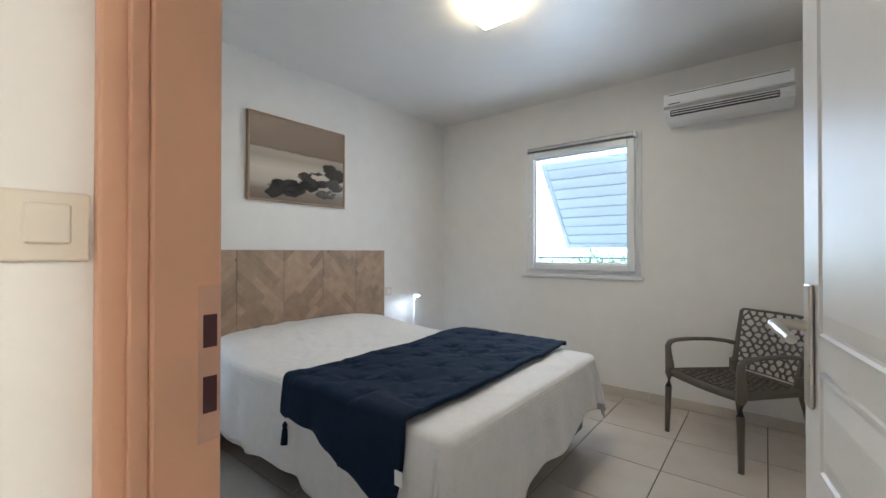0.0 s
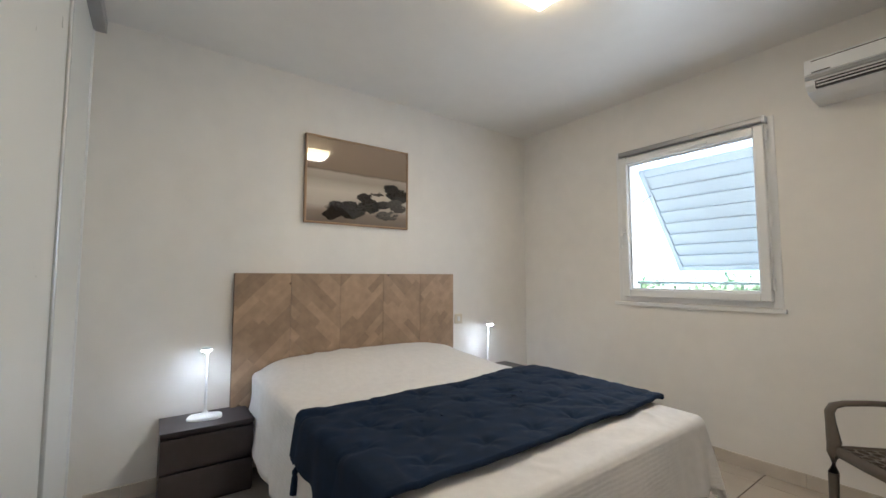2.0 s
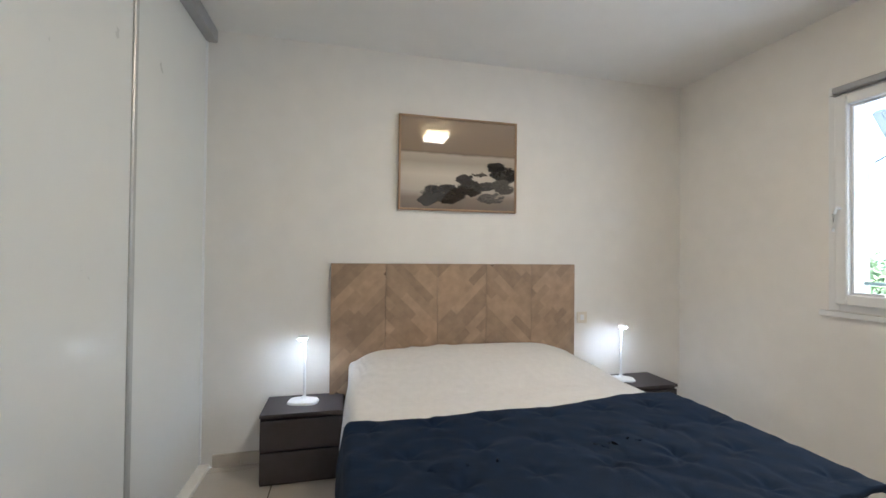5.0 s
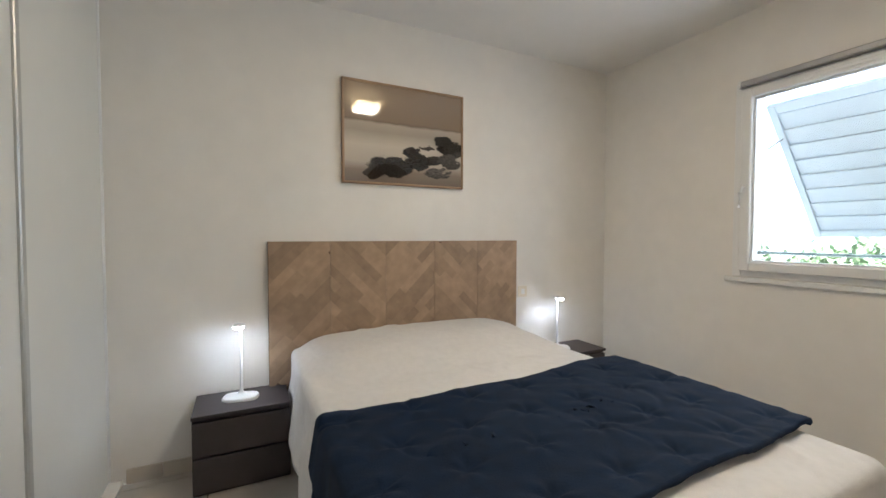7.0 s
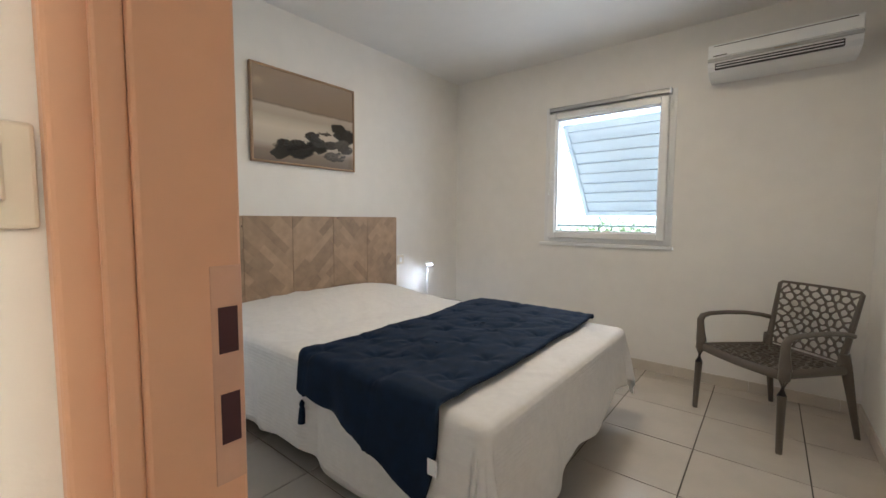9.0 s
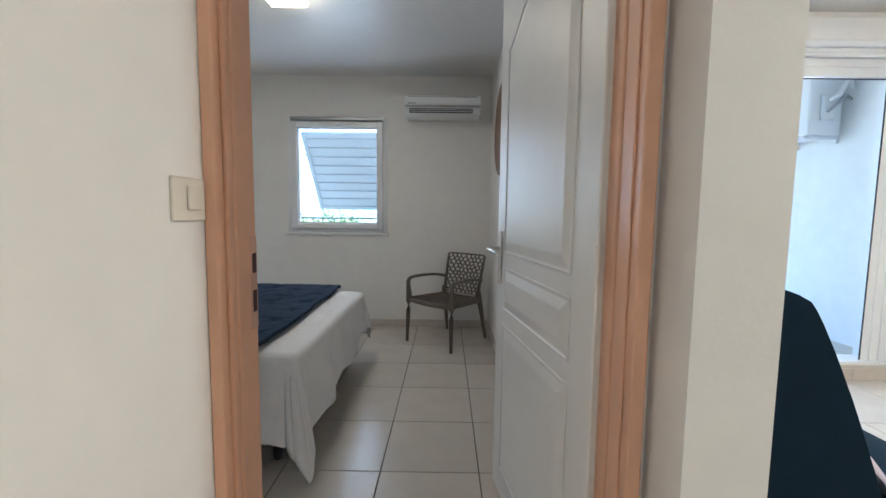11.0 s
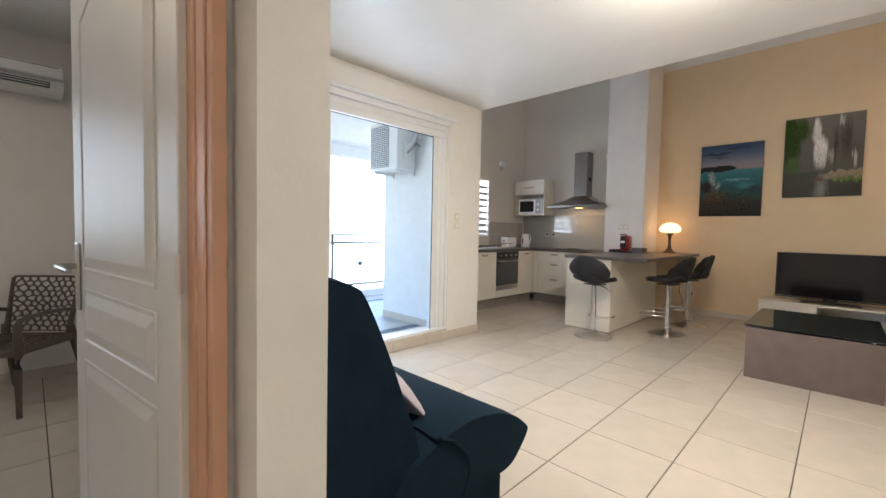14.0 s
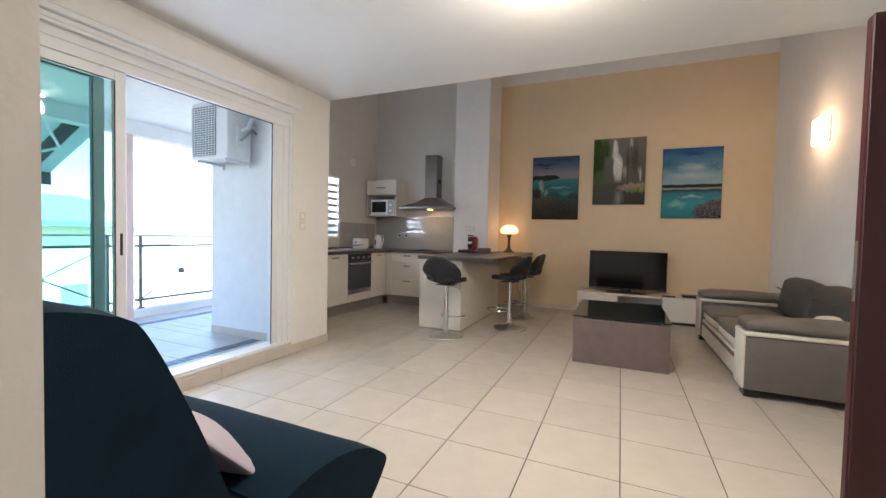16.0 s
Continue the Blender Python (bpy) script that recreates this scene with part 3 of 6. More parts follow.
# ---- printed pictures ----
def print_mat(name, bands, blobs, rough=0.12, warp=0.25, nscale=5.0, streak=None, coat=0.0, flip=False):
    """A printed scene over u, v in 0..1 (generated coordinates y and z): bands of colour by height, then soft-edged ellipses."""
    m = bpy.data.materials.new(name)
    m.use_nodes = True
    n, l = m.node_tree.nodes, m.node_tree.links
    b = n["Principled BSDF"]
    b.inputs["Roughness"].default_value = rough
    b.inputs["Coat Weight"].default_value = coat
    b.inputs["Specular IOR Level"].default_value = 0.5 if coat else 0.12
    tc, sp = n.new("ShaderNodeTexCoord"), n.new("ShaderNodeSeparateXYZ")
    l.new(tc.outputs["Generated"], sp.inputs[0])

    def mth(op, a, c=None, clamp=False):
        q = n.new("ShaderNodeMath")
        q.operation, q.use_clamp = op, clamp
        for i, v in enumerate((a, c)):
            if v is None:
                continue
            if isinstance(v, (int, float)):
                q.inputs[i].default_value = v
            else:
                l.new(v, q.inputs[i])
        return q.outputs[0]

    nz = n.new("ShaderNodeTexNoise")
    nz.inputs["Scale"].default_value, nz.inputs["Detail"].default_value = nscale, 8
    mp = n.new("ShaderNodeMapping")
    mp.inputs["Scale"].default_value = streak or (1, 1, 1)
    l.new(tc.outputs["Generated"], mp.inputs[0])
    l.new(mp.outputs[0], nz.inputs["Vector"])
    wob = mth("MULTIPLY", mth("SUBTRACT", nz.outputs[0], 0.5), warp)
    u = mth("ADD", sp.outputs[1], mth("MULTIPLY", wob, 0.5))
    v = mth("ADD", sp.outputs[2], mth("MULTIPLY", wob, 0.12))
    ramp = n.new("ShaderNodeValToRGB")
    els = ramp.color_ramp.elements
    while len(els) > 1:
        els.remove(els[-1])
    els[0].position, els[0].color = bands[0][0], (*bands[0][1], 1)
    for p, c in bands[1:]:
        e = els.new(p)
        e.color = (*c, 1)
    l.new(v, ramp.inputs[0])
    col = ramp.outputs[0]
    grain = n.new("ShaderNodeTexNoise")
    grain.inputs["Scale"].default_value, grain.inputs["Detail"].default_value = nscale * 5, 8
    l.new(mp.outputs[0], grain.inputs["Vector"])
    for cx, cy, rx, ry, colour, soft, rough_in in blobs:
        cx = 1 - cx if flip else cx
        du = mth("DIVIDE", mth("SUBTRACT", u, cx), rx)
        dv = mth("DIVIDE", mth("SUBTRACT", mth("ADD", sp.outputs[2], mth("MULTIPLY", wob, 0.4)), cy), ry)
        r = mth("SQRT", mth("ADD", mth("MULTIPLY", du, du), mth("MULTIPLY", dv, dv)))
        f = mth("DIVIDE", mth("SUBTRACT", 1.0, r), soft, True)
        tone = mth("ADD", mth("MULTIPLY", dv, 0.35 * rough_in), mth("ADD", mth("MULTIPLY", mth("SUBTRACT", grain.outputs[0], 0.5), 3.0 * rough_in), 1.0))
        sc = n.new("ShaderNodeMix")
        sc.data_type, sc.blend_type = "RGBA", "MULTIPLY"
        sc.inputs[0].default_value = 1
        sc.inputs[6].default_value = (*colour, 1)
        l.new(tone, sc.inputs[7])
        mx = n.new("ShaderNodeMix")
        mx.data_type = "RGBA"
        l.new(f, mx.inputs[0])
        l.new(col, mx.inputs[6])
        l.new(sc.outputs[2], mx.inputs[7])
        col = mx.outputs[2]
    l.new(col, b.inputs["Base Color"])
    return m


SEA_PRINT = print_mat("sepia_beach_print",
    [(0.0, (0.2, 0.16, 0.13)), (0.12, (0.27, 0.22, 0.18)), (0.2, (0.5, 0.44, 0.37)), (0.38, (0.62, 0.56, 0.48)), (0.52, (0.42, 0.36, 0.29)), (0.6, (0.47, 0.4, 0.32)), (0.625, (0.2, 0.15, 0.11)), (0.64, (0.26, 0.19, 0.13)), (1.0, (0.3, 0.22, 0.15))],
    [(0.92, 0.42, 0.14, 0.1, (0.03, 0.026, 0.022), 0.15, 0.7), (0.83, 0.5, 0.1, 0.06, (0.025, 0.022, 0.018), 0.15, 0.5), (0.68, 0.4, 0.09, 0.025, (0.07, 0.06, 0.05), 0.3, 0.6),
     (0.55, 0.33, 0.09, 0.07, (0.035, 0.03, 0.027), 0.15, 0.7), (0.74, 0.27, 0.08, 0.06, (0.05, 0.045, 0.04), 0.15, 0.8), (0.6, 0.24, 0.11, 0.1, (0.03, 0.027, 0.023), 0.12, 0.8),
     (0.89, 0.27, 0.12, 0.1, (0.08, 0.072, 0.065), 0.15, 0.7), (0.36, 0.17, 0.2, 0.12, (0.028, 0.025, 0.022), 0.1, 0.9), (0.22, 0.09, 0.08, 0.06, (0.022, 0.02, 0.017), 0.15, 0.6), (0.78, 0.13, 0.13, 0.06, (0.1, 0.092, 0.083), 0.12, 0.9)],
    rough=0.05, warp=0.34, nscale=8, streak=(1, 1, 1.6), coat=1.0)
pic = thing("framed_picture", (-2.32, 1.75, 1.83), "oak-framed sepia print of rocks on a beach above the bed", "framed picture")
part("frame", frame_rect(bmesh.new(), "x", -2.328, 0.028, 1.35, 2.157, 1.527, 2.141, 0.014), mat("oak_frame_wood", (0.34, 0.22, 0.13), 0.45, scale=20, vary=0.12), pic)
part("print", box(-2.322, -2.308, 1.364, 2.143, 1.541, 2.127), SEA_PRINT, pic, "glossy sepia beach print")

# ---- headboard with herringbone planks ----
hb = thing("headboard", (-2.31, 1.77, 0.6), "oak herringbone plank headboard in five panels behind the bed", "headboard")
OAKS = [mat("oak_plank", c, 0.5, scale=14, vary=0.14, bump=0.06, bscale=70, rand=0.2) for c in ((0.36, 0.25, 0.165),)]
part("back_board", box(-2.328, -2.311, 0.945, 2.6, 0.12, 1.18), mat("dark_seam", (0.16, 0.1, 0.06), 0.7), hb)
rng = random.Random(4)


def clip(poly, ax, lim, keep_less):
    out = []
    for i, p in enumerate(poly):
        q = poly[(i + 1) % len(poly)]
        pin, qin = ((p[ax] <= lim) if keep_less else (p[ax] >= lim)), ((q[ax] <= lim) if keep_less else (q[ax] >= lim))
        if pin:
            out.append(p)
        if pin != qin:
            t = (lim - p[ax]) / (q[ax] - p[ax])
            out.append((p[0] + (q[0] - p[0]) * t, p[1] + (q[1] - p[1]) * t))
    return out


edges5 = [0.945, 1.279, 1.613, 1.945, 2.27, 2.6]
for k in range(5):
    panel = new("panel")
    panel.parent = hb
    panel.location = Vector((-2.305, (edges5[k] + edges5[k + 1]) / 2, 0.65)) - hb.location
    y0, y1 = edges5[k] + 0.0013, edges5[k + 1] - 0.0013
    sgn = 1 if k % 2 == 0 else -1
    w = 0.052
    s = -0.45
    while s < 1.7:
        t0 = -0.1 - rng.random() * 0.3
        while t0 < 0.75:
            ln = rng.choice((0.11, 0.2, 0.3, 0.42))
            a = [(t0, s), (t0 + ln, s), (t0 + ln, s + w), (t0, s + w)]
            pts = []
            for t, q in a:
                yy = (t - q) * 0.7071 if sgn > 0 else 0.33 - (t - q) * 0.7071
                pts.append((y0 + yy + (0.35 if sgn > 0 else -0.35), 0.12 + (t + q) * 0.7071 - 0.1))
            t0 += ln
            for ax, lim, less in ((0, y0, False), (0, y1, True), (1, 0.12, False), (1, 1.182, True)):
                pts = clip(pts, ax, lim, less) if len(pts) > 2 else pts
            if len(pts) < 3:
                continue
            area = abs(sum(p[0] * pts[(i + 1) % len(pts)][1] - p[1] * pts[(i + 1) % len(pts)][0] for i, p in enumerate(pts))) / 2
            if area < 0.00004 or max(p[1] for p in pts) < 0.5:
                continue
            bm = bmesh.new()
            cy, cz = sum(p[0] for p in pts) / len(pts), sum(p[1] for p in pts) / len(pts)
            sh = 0.998
            up = rng.random() * 0.0008
            fa = [bm.verts.new((-2.298 + up, cy + (p[0] - cy) * sh, cz + (p[1] - cz) * sh)) for p in pts]
            ba = [bm.verts.new((-2.311, v.co.y, v.co.z)) for v in fa]
            bm.faces.new(fa)
            for i in range(len(fa)):
                bm.faces.new((fa[i], ba[i], ba[(i + 1) % len(fa)], fa[(i + 1) % len(fa)]))
            part("plank", bm, OAKS[0], panel)
        s += w


# ---- bed ----
bed = thing("bed", (-1.35, 1.8, 0), "double bed with grey fabric base on short black legs", "bed")
part("base", box(-2.28, -0.44, 1.12, 2.49, 0.1, 0.31, 0.012, 2), GREYFAB, bed, "grey fabric bed base")
part("mattress", box(-2.28, -0.42, 1.11, 2.49, 0.31, 0.535, 0.03, 3), LINEN, bed)
for lx in (-2.15, -1.3, -0.52):
    for ly in (1.2, 2.42):
        part("leg", cyl(bmesh.new(), (lx, ly, 0.0), (lx, ly, 0.1), 0.02, 0.028, n=12), BLACK, bed, smooth=True)


def drape(u0, u1, v0, v1, top, nx, ny, flare, ripple, lift, seed, creases, cuts=None):
    """Cloth laid over the mattress: u along the bed, v across; beyond the mattress it folds down, with ripples."""
    ex0, ey0, ey1 = -0.42, 1.105, 2.495
    bm = bmesh.new()
    grid = []
    for i in range(nx + 1):
        row = []
        for j in range(ny + 1):
            fu, fv = i / nx, j / ny
            v = v0 + (v1 - v0) * fv
            u = u0 + (u1 - u0) * fu
            if cuts:
                u, v = cuts(fu, fv, u, v)
            xo = max(0.0, u - ex0)
            yo = v - ey1 if v > ey1 else (v - ey0 if v < ey0 else 0.0)
            dd = math.hypot(xo, yo)
            x, y = min(u, ex0), min(max(v, ey0), ey1)
            pil = max(0.0, 1 - ((x + 2.2) / 0.52) ** 2) if x > -2.2 else 1.0
            wid = max(0.0, 1 - abs((y - 1.8) / 0.73) ** 7)
            z = top(x, y) + lift + 0.105 * pil ** 1.2 * wid
            nf = noise.noise(Vector((u * 3 + seed, v * 3, 0.3)))
            if dd > 0:
                r = 0.035
                arc = min(dd, r * 1.57)
                a = arc / r
                out, drop = r * math.sin(a), r * (1 - math.cos(a)) + (dd - arc)
                ux, uy = xo / dd, yo / dd
                along = v * abs(ux) + u * abs(uy)
                fold = ripple * min(1, (dd - arc) / 0.15) * (math.sin(along * 13 + 3 * nf + seed) + 0.4 * math.sin(along * 27 + 5 * nf))
                corner = 2 * abs(ux * uy)
                out += 0.12 * corner * (dd - arc) + flare * (dd - arc) + fold * (1 - 0.6 * corner) + lift * 1.7
                x += ux * out
                y += uy * out
                z -= drop * (1 - 0.06 * corner)
                z = max(z, 0.012 + 0.004 * (1 + nf))
            else:
                z += 0.006 * noise.noise(Vector((u * 5, v * 5, seed))) + 0.003 * noise.noise(Vector((u * 14, v * 9, seed)))
                for du, dv, sc, amp in creases:
                    q = noise.noise(Vector((u * du + v * dv, v * du - u * dv, seed)) * sc)
                    z += amp * max(0.0, 1 - abs(q) * 9) * (0.5 + noise.noise(Vector((u * 2, v * 2, seed + 9))))
            row.append(bm.verts.new((x, y, z)))
        grid.append(row)
    for i in range(nx):
        for j in range(ny):
            bm.faces.new((grid[i][j], grid[i + 1][j], grid[i + 1][j + 1], grid[i][j + 1]))
    return bm


def flat_top(x, y):
    return 0.545 + 0.008 * math.sin((x + 2) * 2.0)


def cover_cut(fu, fv, u, v):
    return u + 0.015 * math.sin(fv * 23) + fu ** 4 * (0.13 - 0.2 * fv), v + (0.02 * math.sin(fu * 19) if fv in (0.0, 1.0) else 0)


cover = thing("bedspread", (-1.35, 1.8, 0.55), "thin white crinkled bedspread draped over the bed and pillows", "bedspread")
cl_ob = part("cloth", drape(-2.285, -0.085, 0.70, 2.86, flat_top, 190, 190, 0.10, 0.013, 0.005, 1.7, ((1.0, 0.3, 2.2, 0.007), (0.4, 1.0, 3.1, 0.006), (0.8, -0.6, 5.3, 0.0035)), cuts=cover_cut), LINEN, cover, smooth=True)
sol = cl_ob.modifiers.new("thickness", "SOLIDIFY")
sol.thickness = 0.004


def quilt_top(x, y):
    """Soft filling held down by tufts in staggered rows."""
    z = flat_top(x, y) + 0.032 + 0.012 * noise.noise(Vector((x * 4, y * 2.6, 7.0)))
    side = min(1.0, max(0.0, (1.75 - y) / 0.6))
    fold = math.sin((x * 0.9 + (y - 1.1) * 0.6 + 0.05 * math.sin(y * 6)) * 26 + 1.5 * noise.noise(Vector((x * 3, y * 3, 2.0))))
    z += 0.014 * side * max(0.0, fold) ** 1.5 * (0.6 + noise.noise(Vector((x * 2.5, y * 2, 5.0))))
    for i in range(4):
        for j in range(7):
            tx, ty = -1.24 + 0.2 * i, 1.12 + 0.24 * j + 0.12 * (i % 2)
            q = math.hypot(x - tx, (y - ty) * 0.8)
            if q < 0.14:
                a = math.atan2(y - ty, x - tx)
                z -= 0.015 * math.exp(-(q / 0.028) ** 2) + 0.004 * math.cos(5 * a + i + 2 * j) * math.exp(-(q / 0.07) ** 2) * min(1, q / 0.02)
    return z


def throw_cut(fu, fv, u, v):
    hang = 0.18 + 0.17 * fu ** 1.6
    lo = 1.105 - hang
    hi = 2.57 - 0.03 * fu
    v = lo + (hi - lo) * fv
    wav = 0.012 * math.sin(fv * 7 + 1) + 0.009 * math.sin(fv * 17)
    return u + wav * (1 if fu > 0.5 else -1) - 0.10 * fv * (1 - fu) + fu ** 3 * 0.04 * math.sin(math.pi * min(1, fv * 1.15)), v


throw = thing("throw", (-1.05, 1.8, 0.58), "quilted navy blue throw with tassels across the bed foot", "throw")
tob = part("quilt", drape(-1.27, -0.575, 0.9, 2.56, quilt_top, 110, 190, 0.16, 0.009, 0.022, 5.1, ((0.25, 1.0, 1.6, -0.009), (0.9, 0.4, 3.0, -0.007), (0.3, 1.0, 5.0, -0.004)), cuts=throw_cut), NAVY, throw, smooth=True)
sol = tob.modifiers.new("thickness", "SOLIDIFY")
sol.thickness = 0.018


def tassel(x, y, z):
    bm = bmesh.new()
    lathe(bm, x, y, [(0.004, z), (0.006, z - 0.005), (0.011, z - 0.012), (0.012, z - 0.022), (0.008, z - 0.028), (0.012, z - 0.035), (0.018, z - 0.09), (0.019, z - 0.10)], 12)
    return part("tassel", bm, NAVY, throw, smooth=True)


tassel(-1.275, 1.03, 0.40)
tassel(-0.575, 0.99, 0.225)
part("care_label", box(-0.555, -0.52, 1.012, 1.016, 0.38, 0.43), PVC, throw, "small white care label")


# ---- nightstands and their lamps ----
def nightstand(y0, y1, label):
    ns = thing("nightstand", (-2.18, (y0 + y1) / 2, 0), label, "nightstand", group="nightstands beside the bed")
    part("carcass", box(-2.328, -2.065, y0 + 0.002, y1 - 0.002, 0.0, 0.367, 0.001), WENGE, ns)
    part("top_board", box(-2.328, -2.04, y0, y1, 0.367, 0.385, 0.0015), WENGE, ns)
    part("drawer_front", box(-2.064, -2.045, y0 + 0.003, y1 - 0.003, 0.19, 0.349, 0.0015), WENGE, ns)
    part("drawer_front", box(-2.064, -2.045, y0 + 0.003, y1 - 0.003, 0.02, 0.178, 0.0015), WENGE, ns)
    return ns


nightstand(0.6, 1.03, "low black-brown two-drawer nightstand by the closet side of the bed")
nightstand(2.81, 3.225, "low black-brown two-drawer nightstand by the window side of the bed")


def bed_lamp(x, y, yaw, label):
    t = thing("bedside_lamp", (0, 0, 0), label, "bedside lamp", group="bedside lamps")
    bm = bmesh.new()
    n = 28
    rings = []
    for sc, z in ((1.0, 0.0), (1.0, 0.007), (0.94, 0.013), (0.3, 0.017), (0.12, 0.03), (0.08, 0.05)):
        ring = []
        for k in range(n):
            a = 2 * math.pi * k / n
            c, s_ = math.cos(a), math.sin(a)
            q = 3.2
            rr = (abs(c) ** q + abs(s_) ** q) ** (-1 / q)
            ring.append(bm.verts.new((rr * c * 0.058 * sc - 0.02 * (1 - sc), rr * s_ * 0.085 * sc, z)))
        rings.append(ring)
    for a, b in zip(rings, rings[1:]):
        for k in range(n):
            bm.faces.new((a[k], a[(k + 1) % n], b[(k + 1) % n], b[k]))
    bm.faces.new(rings[0][::-1])
    bm.faces.new(rings[-1])
    part("base", bm, PVC, t, smooth=True)
    part("stem", tube(bmesh.new(), [(-0.02, 0, 0.04), (-0.02, 0, 0.2), (-0.022, 0, 0.345), (-0.012, 0, 0.365)], [0.008, 0.0065, 0.006, 0.007], 10), PVC, t, smooth=True)
    bm = bmesh.new()
    bmesh.ops.create_uvsphere(bm, u_segments=18, v_segments=10, radius=1, matrix=Matrix.Translation((0.015, 0, 0.375)) @ Matrix.Diagonal((0.045, 0.03, 0.012, 1)))
    head = part("head", bm, PVC, t, smooth=True)
    bm = bmesh.new()
    bmesh.ops.create_uvsphere(bm, u_segments=18, v_segments=10, radius=1, matrix=Matrix.Translation((0.024, 0, 0.371)) @ Matrix.Diagonal((0.04, 0.026, 0.0115, 1)))
    part("led_lens", bm, LED, head, "glowing white lens", smooth=True)
    t.matrix_basis = pose(x, y, 0.385, 0, 0, yaw)
    return t


bed_lamp(-2.2, 0.805, -12, "small white bedside lamp lit on the nightstand by the closet")
bed_lamp(-2.2, 2.91, -20, "small white bedside lamp lit on the nightstand by the window")


# ---- bedroom armchair ----
def armchair():
    c = thing("armchair", (0, 0, 0), "taupe plastic armchair with branching openwork seat and back by the wall", "chair")
    W, D = 0.265, 0.25

    def lattice(nu, nv, fn, thick, seed):
        """Branching openwork: rounded holes in uneven cells, as a net of ribs."""
        rg = random.Random(seed)
        pts = [((i + 0.5 + (0.25 if j % 2 else -0.25) + rg.uniform(-0.25, 0.25)) / nu, (j + 0.5 + rg.uniform(-0.25, 0.25)) / nv) for i in range(nu) for j in range(nv)]
        bm = bmesh.new()
        for k, p in enumerate(pts):
            poly = [(0.0, 0.0), (1.0, 0.0), (1.0, 1.0), (0.0, 1.0)]
            for m, q in enumerate(pts):
                if m == k or abs(p[0] - q[0]) > 3 / nu or abs(p[1] - q[1]) > 3 / nv:
                    continue
                nx_, ny_ = q[0] - p[0], q[1] - p[1]
                lim = (q[0] ** 2 + q[1] ** 2 - p[0] ** 2 - p[1] ** 2) / 2
                out = []
                for a, b in zip(poly, poly[1:] + poly[:1]):
                    fa, fb = a[0] * nx_ + a[1] * ny_ - lim, b[0] * nx_ + b[1] * ny_ - lim
                    if fa <= 0:
                        out.append(a)
                    if fa * fb < 0:
                        f = fa / (fa - fb)
                        out.append((a[0] + (b[0] - a[0]) * f, a[1] + (b[1] - a[1]) * f))
                poly = out
                if len(poly) < 3:
                    break
            if len(poly) < 3:
                continue
            ring = [(a[0] + (b[0] - a[0]) * f, a[1] + (b[1] - a[1]) * f) for a, b in zip(poly, poly[1:] + poly[:1]) for f in (0, 0.33, 0.67)]
            top = [Vector(fn(*r)) for r in ring]
            c_ = sum(top, Vector()) / len(top)
            inner = top
            for _ in range(1):
                inner = [(inner[a - 1] + inner[a] * 1.2 + inner[(a + 1) % len(inner)]) / 3.2 for a in range(len(inner))]
            inner = [c_ + (q - c_) * max(0.2, 1 - 0.0042 / max(0.001, (q - c_).length)) for q in inner]
            v1, v2 = [bm.verts.new(q) for q in top], [bm.verts.new(q) for q in inner]
            v3, v4 = [bm.verts.new(q + thick) for q in top], [bm.verts.new(q + thick) for q in inner]
            for a in range(len(ring)):
                b = (a + 1) % len(ring)
                bm.faces.new((v1[a], v1[b], v2[b], v2[a]))
                bm.faces.new((v2[a], v2[b], v4[b], v4[a]))
                bm.faces.new((v3[b], v3[a], v4[a], v4[b]))
        bmesh.ops.remove_doubles(bm, verts=bm.verts, dist=0.0005)
        return bm

    def seat_f(u, v):
        y = -D + 0.02 + v * (2 * D - 0.04)
        w = W - 0.025 - 0.02 * v
        return (-w + 2 * w * u, y, 0.415 - 0.018 * math.sin(math.pi * u) * math.sin(math.pi * v) - 0.015 * v)

    def back_f(u, v):
        w = 0.2 + 0.02 * v
        return (-w + 2 * w * u, D - 0.03 + 0.09 * v - 0.0 + 0.025 * math.sin(math.pi * u), 0.42 + 0.38 * v)

    part("seat", lattice(11, 10, seat_f, Vector((0, 0, -0.012)), 3), TAUPE, c)
    part("backrest", lattice(8, 11, back_f, Vector((0, 0.012, 0)), 8), TAUPE, c)
    rim = [seat_f(u, 0) for u in np.linspace(0, 1, 8)] + [seat_f(1, v) for v in np.linspace(0.1, 1, 8)] + [seat_f(u, 1) for u in np.linspace(0.9, 0, 8)] + [seat_f(0, v) for v in np.linspace(0.9, 0, 8)]
    part("seat_rim", tube(bmesh.new(), [(p[0] * 1.04, p[1] * 1.04, p[2] - 0.016 - 0.012 * (1 - (p[0] / W) ** 2) * (p[1] < -0.2)) for p in rim], 0.025, 8, 0.5), TAUPE, c, smooth=True)
    rim = [back_f(0, v) for v in np.linspace(-0.1, 0.97, 8)] + [back_f(u, 1) for u in np.linspace(0.03, 0.97, 10)] + [back_f(1, v) for v in np.linspace(0.97, -0.1, 8)]
    wide = [0.02 - 0.009 * min(1, k / 7) for k in range(8)] + [0.008] * 10 + [0.011 + 0.009 * min(1, k / 7) for k in range(8)]
    part("back_frame", tube(bmesh.new(), [(p[0] * 1.03, p[1] + 0.006, p[2]) for p in rim], wide, 8, 1.0), TAUPE, c, smooth=True)
